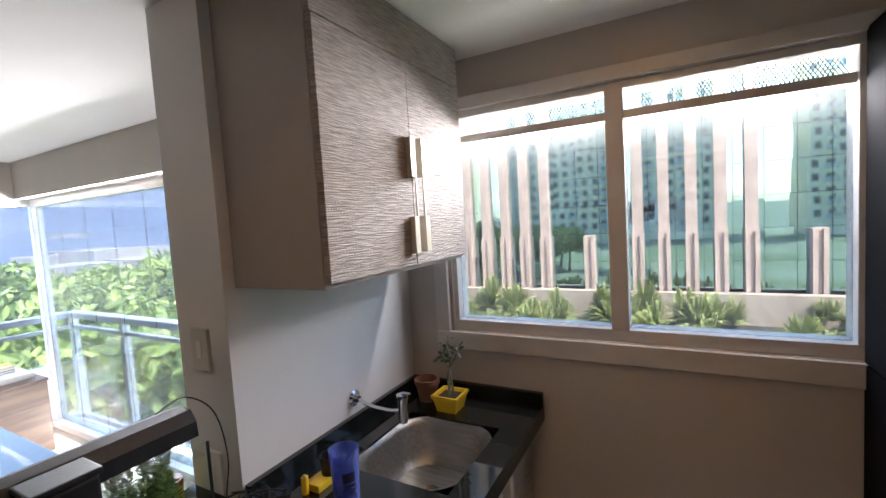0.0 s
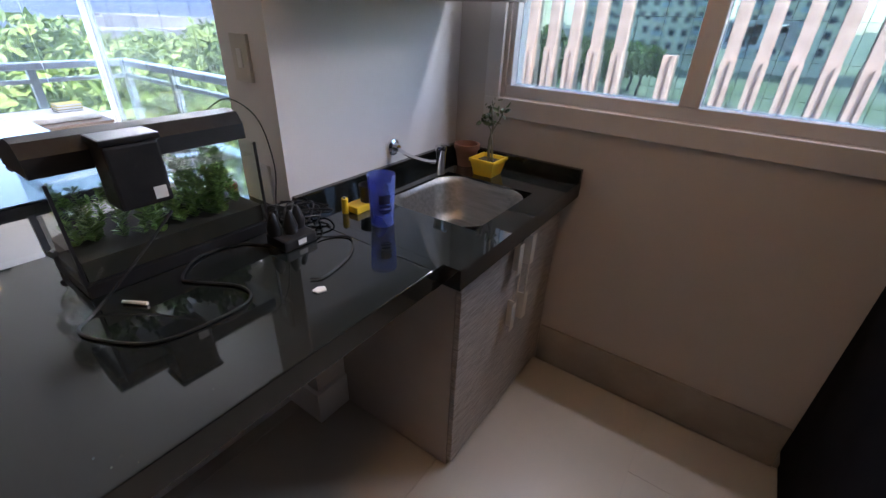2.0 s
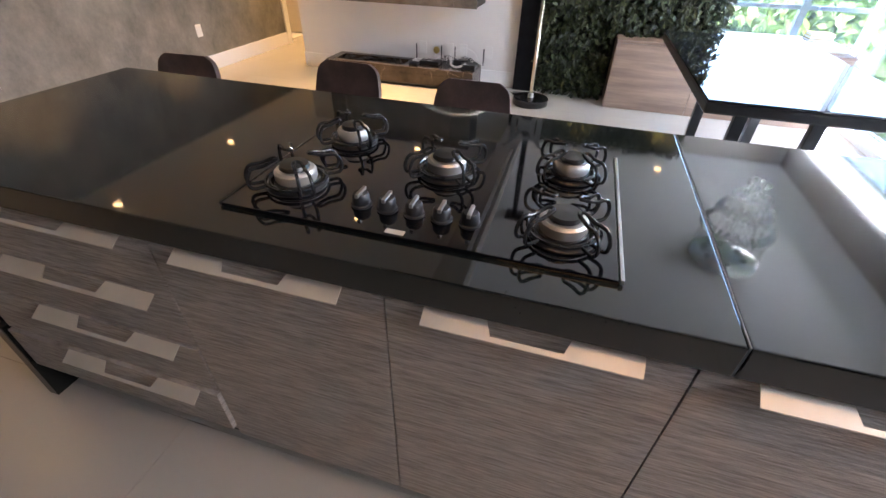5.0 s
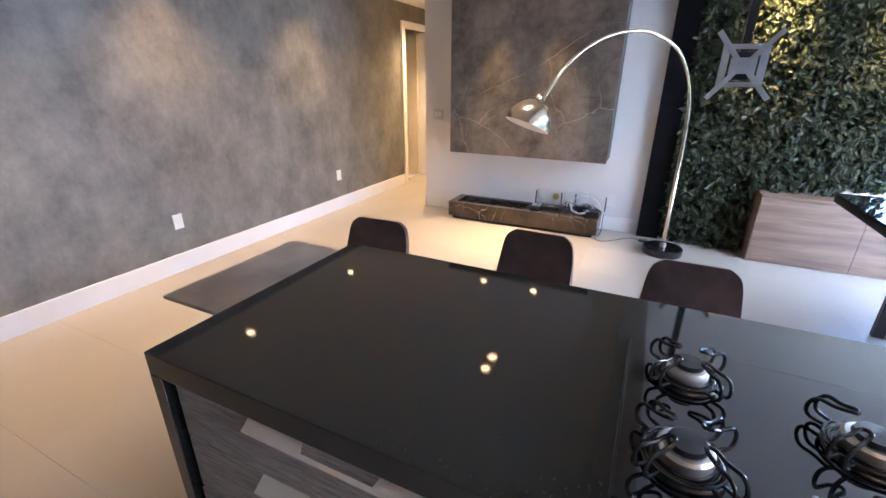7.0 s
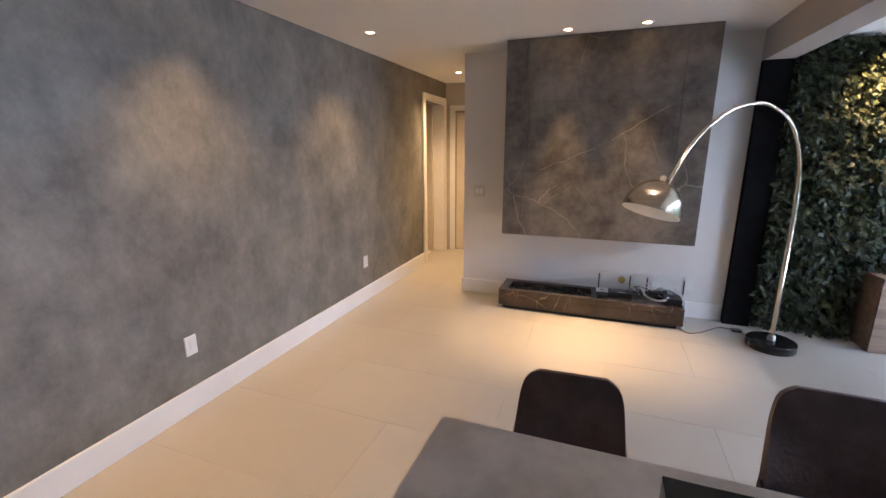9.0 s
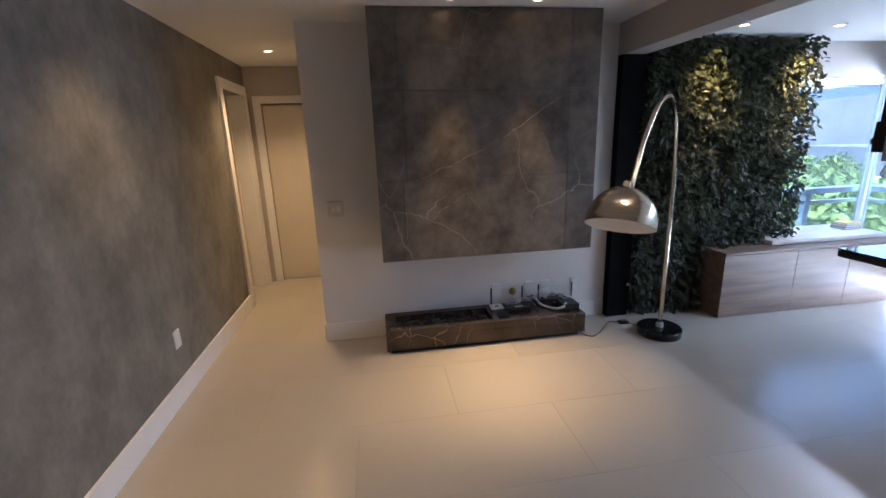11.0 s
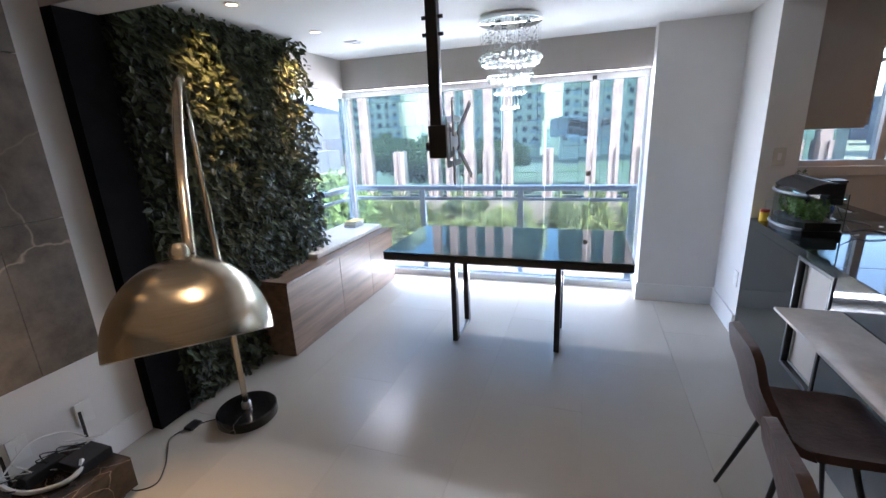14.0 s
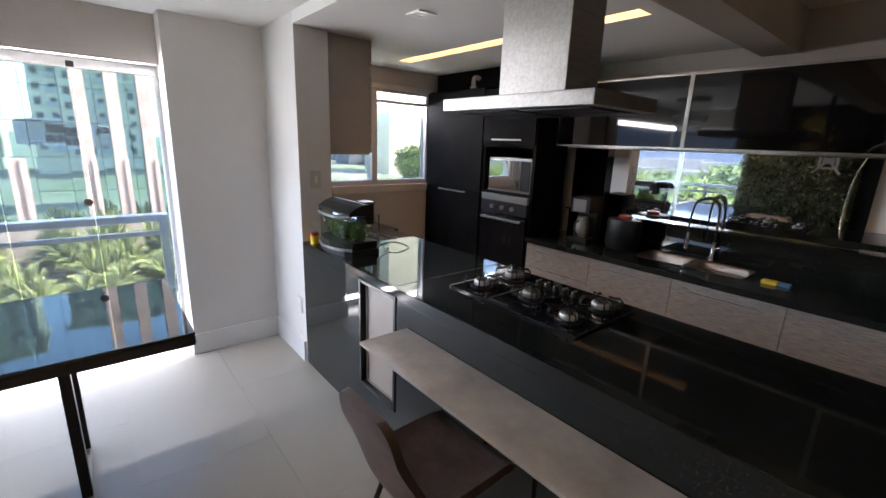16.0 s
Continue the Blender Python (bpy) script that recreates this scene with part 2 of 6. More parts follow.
def solid(name, bm, material, label, category, kind="", group="", smooth=False):
    """A thing that is one mesh, with its origin at the middle of its base."""
    lo = [min(v.co[i] for v in bm.verts) for i in range(3)]
    hi = [max(v.co[i] for v in bm.verts) for i in range(3)]
    base = Vector(((lo[0] + hi[0]) / 2, (lo[1] + hi[1]) / 2, lo[2]))
    bmesh.ops.translate(bm, verts=bm.verts, vec=-base)
    ob = part(name, bm, material, smooth=smooth)
    ob.location = base
    return tagged(ob, label, category, group, kind)


def box(x0, x1, y0, y1, z0, z1, bevel=0.0, bm=None):
    own = bm is None
    bm = bmesh.new() if own else bm
    r = bmesh.ops.create_cube(bm, size=1.0)
    vs = r["verts"]
    bmesh.ops.scale(bm, verts=vs, vec=(abs(x1 - x0), abs(y1 - y0), abs(z1 - z0)))
    bmesh.ops.translate(bm, verts=vs, vec=((x0 + x1) / 2, (y0 + y1) / 2, (z0 + z1) / 2))
    if bevel:
        es = list({e for v in vs for e in v.link_edges})
        bmesh.ops.bevel(bm, geom=es, offset=bevel, segments=2, affect="EDGES", profile=0.6)
    return bm


def boxes(rows, bevel=0.0):
    bm = bmesh.new()
    for r in rows:
        box(*r, bevel=bevel, bm=bm)
    return bm


def lathe(profile, seg=32, at=(0, 0, 0), bm=None, m=None):
    """A turned shape from (radius, height) pairs."""
    bm = bm or bmesh.new()
    rings, at = [], Vector(at)
    for r, z in profile:
        ring = []
        for i in range(seg):
            a = 2 * math.pi * i / seg
            p = Vector((r * math.cos(a), r * math.sin(a), z))
            ring.append(bm.verts.new((m @ p if m else p) + at))
        rings.append(ring)
    for a, b in zip(rings, rings[1:]):
        for i in range(seg):
            bm.faces.new((a[i], a[(i + 1) % seg], b[(i + 1) % seg], b[i]))
    for ring, flip in ((rings[0], True), (rings[-1], False)):
        if (ring[0].co - ring[seg // 2].co).length > 1e-4:
            bm.faces.new(list(reversed(ring)) if flip else ring)
    return bm


def tube(points, r, seg=10, bm=None, taper=None):
    """A round bar along a smooth line of points."""
    bm = bm or bmesh.new()
    pts = [Vector(p) for p in points]
    rings, side = [], None
    for i, p in enumerate(pts):
        d = (pts[min(i + 1, len(pts) - 1)] - pts[max(i - 1, 0)]).normalized()
        if side is None:
            side = d.orthogonal().normalized()
        side = (side - d * side.dot(d)).normalized()
        up = d.cross(side)
        rr = r if taper is None else r + (taper - r) * i / (len(pts) - 1)
        rings.append([bm.verts.new(p + (side * math.cos(2 * math.pi * k / seg) + up * math.sin(2 * math.pi * k / seg)) * rr) for k in range(seg)])
    for a, b in zip(rings, rings[1:]):
        for k in range(seg):
            bm.faces.new((a[k], a[(k + 1) % seg], b[(k + 1) % seg], b[k]))
    bm.faces.new(list(reversed(rings[0])))
    bm.faces.new(rings[-1])
    return bm


def curve_points(keys, steps=8):
    """Catmull-Rom points through the keys."""
    k = [Vector(p) for p in keys]
    k = [k[0] * 2 - k[1]] + k + [k[-1] * 2 - k[-2]]
    out = []
    for a, b, c, d in zip(k, k[1:], k[2:], k[3:]):
        for i in range(steps):
            t = i / steps
            out.append(0.5 * ((2 * b) + (c - a) * t + (2 * a - 5 * b + 4 * c - d) * t * t + (3 * b - a - 3 * c + d) * t ** 3))
    out.append(k[-2])
    return out


def prism(outline, z0, z1, bevel=0.0):
    """An upright block over a flat outline."""
    bm = bmesh.new()
    f = bm.faces.new([bm.verts.new((x, y, z0)) for x, y in outline])
    r = bmesh.ops.extrude_face_region(bm, geom=[f])
    bmesh.ops.translate(bm, verts=[v for v in r["geom"] if isinstance(v, bmesh.types.BMVert)], vec=(0, 0, z1 - z0))
    bmesh.ops.recalc_face_normals(bm, faces=bm.faces)
    if bevel:
        bmesh.ops.bevel(bm, geom=list(bm.edges), offset=bevel, segments=2, affect="EDGES")
    return bm


def rounded(x0, x1, y0, y1, r, n=6):
    pts = []
    for cx, cy, a0 in ((x1 - r, y1 - r, 0), (x0 + r, y1 - r, 90), (x0 + r, y0 + r, 180), (x1 - r, y0 + r, 270)):
        for i in range(n + 1):
            a = radians(a0 + 90 * i / n)
            pts.append((cx + r * math.cos(a), cy + r * math.sin(a)))
    return pts


def structure(name, bm, material, label):
    return tagged(part(name, bm, material), label, kind="structure")

# ---- the place ----
floor = structure("floor", box(-6.6, 1.35, -4.8, 1.78, -0.25, -0.007), M_GROUT, "pale grey porcelain tile floor")
structure("wall_south", boxes([(-5.58, 1.35, -4.80, -4.65, -0.01, 2.6), (-6.35, -5.58, -4.80, -4.65, 2.16, 2.6), (-6.6, -6.35, -4.80, -4.65, -0.01, 2.6)]), M_CEMENT, "burnt-cement textured grey feature wall")
structure("wall_corridor_end", boxes([(-6.62, -6.48, -4.65, -4.50, -0.01, 2.6), (-6.62, -6.48, -3.84, -3.78, -0.01, 2.6), (-6.62, -6.48, -4.50, -3.84, 2.08, 2.6)]), M_TAUPE, "painted wall at the end of the corridor")
structure("wall_corridor_north", box(-6.62, -4.80, -3.78, -3.63, -0.01, 2.6), M_WHITEWALL, "white corridor wall")
structure("wall_television", box(-4.80, -4.65, -3.78, -1.28, -0.01, 2.6), M_WHITEWALL, "white wall behind the stone panel")
structure("wall_side_room", boxes([(-6.62, -5.3, -6.0, -5.9, -0.01, 2.6), (-5.4, -5.3, -5.9, -4.80, -0.01, 2.6), (-6.72, -6.62, -6.0, -4.65, -0.01, 2.6), (-6.72, -5.3, -6.0, -4.8, 2.5, 2.6), (-6.72, -5.3, -6.0, -4.8, -0.1, -0.01)]), M_WHITEWALL, "plain walls of the room off the corridor")
structure("wall_far_room", boxes([(-7.8, -6.62, -4.66, -4.56, -0.01, 2.6), (-7.8, -6.62, -3.78, -3.68, -0.01, 2.6), (-7.9, -7.8, -4.66, -3.68, -0.01, 2.6), (-7.9, -6.62, -4.66, -3.68, 2.5, 2.6), (-7.9, -6.6, -4.66, -3.68, -0.1, -0.01)]), M_WHITEWALL, "plain walls behind the corridor door")
structure("wall_green_backing", box(-4.98, -4.74, -1.28, 0.46, -0.01, 2.6), M_BLACKCAB, "dark wall behind the living green wall")
structure("column_black", box(-4.74, -4.57, -1.28, -1.08, -0.01, 2.23), M_BLACKCAB, "black painted column under the beam")
structure("beam", box(-4.80, 1.2, -1.28, -1.08, 2.23, 2.6), M_TAUPE, "taupe painted ceiling beam")
structure("lintel_balcony", boxes([(-4.98, -1.776, 1.54, 1.78, 2.06, 2.6), (-4.98, -4.80, 0.46, 1.54, 2.06, 2.6)]), M_TAUPE, "taupe lintel over the balcony glazing")
structure("wall_balcony_base", box(-4.98, -4.90, 0.46, 1.70, -0.25, 0.52), M_WHITEALU, "low white wall under the side glazing")
structure("column_white", box(-1.776, -1.15, 1.366, 1.9, -0.01, 2.6), M_WHITEWALL, "white painted column beside the balcony glazing")
structure("wall_partition", box(-1.15, -0.923, 0.76, 1.9, -0.01, 2.6), M_WHITEWALL, "white partition wall between kitchen and balcony")
structure("wall_north", boxes([(-0.923, -0.70, 1.65, 1.80, -0.01, 2.6), (0.63, 1.35, 1.65, 1.80, -0.01, 2.6), (-0.70, 0.63, 1.65, 1.80, -0.01, 1.19), (-0.70, 0.63, 1.65, 1.80, 2.10, 2.6)]), M_TAUPE, "taupe kitchen wall round the window")
structure("wall_east", box(1.2, 1.35, -4.65, 1.65, -0.01, 2.6), M_TAUPE, "kitchen back wall")
structure("ceiling_living", box(-6.62, 1.35, -4.8, -1.28, 2.47, 2.62), M_CEIL, "white plaster living room ceiling")
structure("ceiling_balcony", box(-4.98, -1.156, -1.08, 1.80, 2.37, 2.62), M_CEIL, "white plaster balcony ceiling")
structure("ceiling_kitchen", boxes([(-1.155, -0.03, -1.08, 0.759, 2.30, 2.62), (-0.922, -0.03, 0.759, 1.65, 2.30, 2.62), (0.10, 1.2, -1.08, 1.65, 2.30, 2.62), (-0.03, 0.10, -1.08, -0.87, 2.30, 2.62), (-0.03, 0.10, 1.27, 1.65, 2.30, 2.62)]), M_CEIL, "white lowered kitchen ceiling with a light slot")
slot = thing("ceiling_light_slot", (0.035, 0.2, 2.36), "recessed warm light strip in the kitchen ceiling", "ceiling light")
part("diffuser", box(-0.028, 0.098, -0.868, 1.268, 2.36, 2.38), M_SLIT, slot, "warm glowing diffuser")

# skirting
structure("baseboard_south", box(-5.58, 1.2, -4.65, -4.632, 0, 0.15, 0.003), M_TRIM, "white skirting board")
structure("baseboard_television", box(-4.65, -4.634, -3.78, -1.285, 0, 0.15, 0.003), M_TRIM, "white skirting board")
structure("baseboard_corridor", box(-6.48, -4.65, -3.796, -3.78, 0, 0.15, 0.003), M_TRIM, "white skirting board")
structure("baseboard_column", boxes([(-1.79, -1.166, 1.35, 1.366, 0, 0.16), (-1.166, -1.15, 0.776, 1.366, 0, 0.16), (-1.79, -1.776, 1.366, 1.66, 0, 0.16)]), M_TRIM, "white skirting board round the column")
structure("baseboard_kitchen", box(-0.378, 0.598, 1.634, 1.65, 0, 0.20, 0.003), M_SKIRT, "taupe skirting board under the kitchen window")

# doors in the corridor
d = tagged(new("door_1"), "cream flush corridor door, closed, with a white frame", "door", kind="structure")
d.location = (-6.48, -4.17, 0)
part("door_leaf", box(-6.56, -6.52, -4.495, -3.845, 0.005, 2.06, 0.003), M_DOOR, d)
part("door_frame", boxes([(-6.48, -6.455, -4.58, -4.50, 0, 2.16), (-6.48, -6.455, -3.84, -3.79, 0, 2.16), (-6.48, -6.455, -4.50, -3.84, 2.08, 2.16)]), M_TRIM, d)
part("door_handle", tube([(-6.52, -3.92, 1.0), (-6.47, -3.92, 1.0), (-6.465, -3.93, 1.0), (-6.465, -4.03, 1.0)], 0.009), M_STEEL, d, "steel lever handle")
d = tagged(new("door_2"), "cream door standing open into the side room", "door", kind="structure")
d.location = (-5.96, -4.65, 0)
part("door_leaf", box(-6.33, -6.29, -5.50, -4.80, 0.005, 2.13, 0.003), M_DOOR, d)
part("door_frame", boxes([(-5.66, -5.57, -4.655, -4.625, 0, 2.25), (-6.43, -6.34, -4.655, -4.625, 0, 2.25), (-6.34, -5.66, -4.655, -4.625, 2.16, 2.25), (-5.60, -5.582, -4.80, -4.655, 0, 2.16), (-6.348, -6.33, -4.80, -4.655, 0, 2.16)]), M_TRIM, d)

# ---- balcony glazing ----
g = tagged(new("window_1"), "frameless sliding balcony glazing in a white track", "window", kind="structure")
g.location = (-3.3, 1.69, 0)
part("window_frame", boxes([(-4.95, -1.78, 1.655, 1.735, 2.0, 2.06), (-4.95, -1.78, 1.63, 1.76, -0.005, 0.055), (-4.92, -4.86, 1.655, 1.735, 0.055, 2.0), (-1.80, -1.775, 1.655, 1.735, 0.055, 2.0)], 0.004), M_WHITEALU, g)
xs = np.linspace(-4.86, -1.80, 8)
for a, b in zip(xs, xs[1:]):
    part("pane", box(a + 0.002, b - 0.002, 1.688, 1.696, 0.055, 2.0), M_DAYGLASS, g).visible_shadow = False
part("latch", box(-2.26, -2.22, 1.63, 1.66, 2.0, 2.035, 0.004), M_BLACKMAT, g, "black latch")
m_lock = surf("bronze_lock", (0.10, 0.075, 0.06), (0.16, 0.13, 0.11), 20, 0.4, 0.5)
part("pane_lock", lathe([(0.0, 0.0), (0.026, 0.0), (0.026, 0.006), (0.018, 0.012), (0.0, 0.012)], 20, (-2.258, 1.687, 1.143), m=Matrix.Rotation(radians(90), 4, "X")), m_lock, g, "round bronze pane lock", True)
g = tagged(new("window_2"), "frameless side glazing of the balcony above the bench", "window", kind="structure")
g.location = (-4.89, 1.1, 0.5)
part("window_frame", boxes([(-4.94, -4.86, 0.46, 1.655, 2.0, 2.06), (-4.94, -4.86, 0.46, 1.655, 0.52, 0.56)], 0.004), M_WHITEALU, g)
ys = np.linspace(0.47, 1.65, 4)
for a, b in zip(ys, ys[1:]):
    part("pane", box(-4.902, -4.894, a + 0.002, b - 0.002, 0.56, 2.0), M_DAYGLASS, g).visible_shadow = False

# balcony railing
r = thing("balcony_railing", (-3.3, 1.92, -0.1), "white aluminium balcony railing with glass infill", "railing")
for x in (-5.06, -4.1, -2.95, -1.82):
    part("post", box(x - 0.03, x + 0.03, 1.90, 1.96, -0.1, 0.94, 0.004), M_WHITEALU, r)
for y in (0.6, 1.2):
    part("post", box(-5.09, -5.03, y - 0.03, y + 0.03, -0.1, 0.94, 0.004), M_WHITEALU, r)
part("top_rail", boxes([(-5.10, -1.78, 1.88, 1.98, 0.94, 1.0), (-5.11, -5.01, 0.2, 1.88, 0.94, 1.0)], 0.015), M_WHITEALU, r)
part("middle_rail", boxes([(-5.08, -1.78, 1.91, 1.95, 0.83, 0.865), (-5.08, -5.04, 0.2, 1.90, 0.83, 0.865)], 0.005), M_WHITEALU, r)
part("bottom_rail", boxes([(-5.08, -1.78, 1.91, 1.95, -0.06, -0.01), (-5.08, -5.04, 0.2, 1.90, -0.06, -0.01)], 0.005), M_WHITEALU, r)
for a, b in ((-5.02, -4.14), (-4.06, -2.99), (-2.91, -1.86)):
    part("pane", box(a, b, 1.926, 1.934, -0.01, 0.83), M_GLASS, r).visible_shadow = False
structure("balcony_slab_edge", box(-5.15, -1.15, 1.78, 2.05, -0.35, -0.1), M_WHITEALU, "outer edge of the balcony slab")

# ---- kitchen window ----
g = tagged(new("window_3"), "grey aluminium sliding kitchen window with a mesh vent strip", "window", kind="structure")
g.location = (-0.04, 1.65, 1.19)
part("window_frame", boxes([(-0.70, 0.63, 1.66, 1.76, 1.19, 1.235), (-0.70, 0.63, 1.66, 1.76, 2.075, 2.10), (-0.70, -0.665, 1.66, 1.76, 1.235, 2.075), (0.605, 0.63, 1.66, 1.76, 1.235, 2.075),
                            (-0.055, 0.005, 1.655, 1.76, 1.235, 2.075), (-0.665, -0.055, 1.67, 1.74, 1.975, 2.005), (0.005, 0.605, 1.67, 1.74, 1.975, 2.005)], 0.003), M_WINALU, g)
part("window_trim", boxes([(-0.765, 0.70, 1.632, 1.652, 1.115, 1.188), (-0.765, 0.70, 1.632, 1.652, 2.102, 2.15), (-0.765, -0.702, 1.632, 1.652, 1.188, 2.102), (0.632, 0.70, 1.632, 1.652, 1.188, 2.102)], 0.003), M_WINALU, g)
for a, b in ((-0.665, -0.055), (0.005, 0.605)):
    part("pane", box(a, b, 1.70, 1.706, 1.235, 1.975), M_KITGLASS, g).visible_shadow = False
    mesh = bmesh.new()
    n = int((b - a) / 0.011)
    for i in range(n + 6):
        for s in (-1, 1):
            x = a + (i - 3) * 0.011
            p, q = Vector((x, 1.705, 2.006)), Vector((x + s * 0.04, 1.705, 2.074))
            if min(p.x, q.x) > a and max(p.x, q.x) < b:
                tube([p, q], 0.0018, 4, mesh)
    part("vent_mesh", mesh, M_WINALU, g, "expanded metal vent mesh")
g.location.x -= 0.015

# ---- island ----
def slab_front(name, x, y0, y1, z0, z1, parent, label=""):
    return part(name, box(x - 0.018, x, y0 + 0.0015, y1 - 0.0015, z0, z1, 0.0015), M_LAMINATE, parent, label)


def flag_handle(x, y0, y1, z, parent, deep=0.022):
    """A folded sheet pull that slopes out from the front: two tabs joined by a thin lip with slanted shoulders."""
    w, t = y1 - y0, 0.0022
    c, s_ = y0 + 0.30 * w, y1 - 0.30 * w
    outline = [(y0, 0.0), (c, 0.0), (c + 0.012, 0.78), (s_ - 0.012, 0.78), (s_, 0.0), (y1, 0.0), (y1, 1.0), (y0, 1.0)]
    bm = bmesh.new()
    up, low = [[bm.verts.new((x + 0.032 * v, y, z - deep * v - d)) for y, v in outline] for d in (0.0, t)]
    for ring in (up, low):
        for q in ((0, 1, 2, 7), (2, 3, 6, 7), (3, 4, 5, 6)):
            bm.faces.new([ring[k] for k in q])
    for k in range(8):
        bm.faces.new((up[k], up[(k + 1) % 8], low[(k + 1) % 8], low[k]))
    bmesh.ops.recalc_face_normals(bm, faces=bm.faces)
    return part("handle", bm, M_ALU, parent, "satin metal pull")


CT, CB = 0.92, 0.86     # counter top and underside
counter = thing("island_counter", (-0.76, -0.7, CB), "polished black granite counter of the kitchen island and sink", "counter")
part("worktop", boxes([(-1.15, -0.38, -2.24, -0.3815, CB, CT), (-1.15, -0.38, -0.3785, 0.7585, CB, CT)], 0.003), M_GRANITE, counter)
# sink leg with a rectangular cut for the basin
SX0, SX1, SY0, SY1 = -0.787, -0.42, 1.01, 1.405
part("seam_strip", box(-1.148, -0.381, -0.3812, -0.3788, CB + 0.002, CT + 0.0004), M_SEAM, counter, "pale joint filler")
for row in [(-0.923, SX0, 0.798, 1.645, CB, CT), (SX1, -0.326, 0.798, 1.645, CB, CT), (SX0, SX1, 0.798, SY0, CB, CT), (SX0, SX1, SY1, 1.645, CB, CT), (-0.923, -0.38, 0.759, 0.7975, CB, CT)]:
    part("worktop_section", box(*row), M_GRANITE, counter)
part("upstand", boxes([(-0.921, -0.901, 0.765, 1.645, CT + 0.001, CT + 0.05), (-0.901, -0.327, 1.625, 1.648, CT + 0.001, CT + 0.05)], 0.002), M_GRANITE, counter)
part("living_side_panel", boxes([(-1.15, -1.13, -2.24, -0.40, 0, CB), (-1.15, -1.13, -0.05, 0.759, 0, CB), (-1.15, -1.13, -0.40, -0.05, 0, 0.235), (-1.15, -1.13, -0.40, -0.05, 0.865, CB)]), M_GRANITE, counter, "polished black stone panel")
part("end_panel", boxes([(-1.128, -0.38, -2.24, -2.20, 0, CB)], 0.002), M_GRANITE, counter, "black stone end panel reaching the floor")
niche = part("niche_frame", boxes([(-1.156, -1.0, -0.06, -0.04, 0.225, 0.875), (-1.156, -1.0, -0.41, -0.39, 0.225, 0.875), (-1.156, -1.0, -0.39, -0.06, 0.855, 0.875), (-1.156, -1.0, -0.39, -0.06, 0.225, 0.245)], 0.002), M_BLACKMETAL, counter, "black steel niche frame")
part("niche_trim", boxes([(-1.13, -1.12, -0.375, -0.367, 0.25, 0.85), (-1.13, -1.12, -0.083, -0.075, 0.25, 0.85), (-1.13, -1.12, -0.367, -0.083, 0.842, 0.85), (-1.13, -1.12, -0.367, -0.083, 0.25, 0.258)]), M_STEEL, niche, "steel inner trim")
part("niche_glass", box(-1.118, -1.11, -0.367, -0.083, 0.258, 0.842), M_GLOSSBLACK, niche, "dark glass door")

FX = -0.40    # island fronts
cab = thing("island_drawer_unit", (-0.75, -1.8, 0), "taupe laminate drawer unit with four drawers", "cabinet", "island cabinets")
part("body", box(-1.12, FX - 0.02, -2.195, -1.425, 0.11, CB - 0.002), M_LAMDARK, cab)
for z0, z1, out in ((0.686, 0.852, 0.0), (0.518, 0.68, 0.0), (0.343, 0.511, 0.003), (0.17, 0.335, 0.012)):
    f = slab_front("drawer", FX + out, -2.19, -1.42, z0, z1, cab)
    flag_handle(FX + out, -1.94, -1.475, z1 + 0.001, f)
part("plinth", box(-1.10, FX - 0.06, -2.195, -1.425, 0, 0.11), M_BLACKMAT, cab)
for y0, y1 in ((-1.42, -0.91), (-0.91, -0.41), (-0.41, 0.11)):
    cab = thing("island_cabinet", (-0.75, (y0 + y1) / 2, 0), "taupe embossed laminate base cabinet under the hob" if y0 < -0.5 else "taupe embossed laminate base cabinet beside the open bay", "cabinet", "island cabinets")
    part("body", box(-1.12, FX - 0.02, y0 + 0.004, y1 - 0.002, 0.11, CB - 0.002), M_LAMDARK, cab)
    f = slab_front("cabinet_door", FX, y0, y1, 0.13, 0.852, cab)
    flag_handle(FX, y0 + 0.076, y1 - 0.076, 0.849, f)
    part("plinth", box(-1.10, FX - 0.06, y0 + 0.004, y1 - 0.002, 0, 0.11), M_BLACKMAT, cab)
structure("wall_open_bay", boxes([(-1.128, -1.10, 0.115, 0.759, 0, CB - 0.002)]), M_WHITEWALL, "low white wall in the open bay under the counter")
structure("baseboard_bay", boxes([(-1.10, -0.907, 0.744, 0.760, 0, 0.15), (-0.923, -0.907, 0.760, 0.895, 0, 0.15)]), M_TRIM, "white skirting board round the end of the partition")
cab = thing("sink_cabinet", (-0.62, 1.28, 0), "taupe laminate sink cabinet with two doors and flat pulls", "cabinet")
SF = -0.38    # sink cabinet front
for row in [(-0.92, SF - 0.02, 0.897, 0.917, 0.0, CB - 0.002), (-0.92, SF - 0.02, 1.60, 1.63, 0.03, CB - 0.002), (-0.92, SF - 0.02, 0.917, 1.60, 0.03, 0.06), (-0.92, -0.90, 0.917, 1.60, 0.06, CB - 0.002)]:
    part("carcass_panel", box(*row), M_LAMDARK, cab)
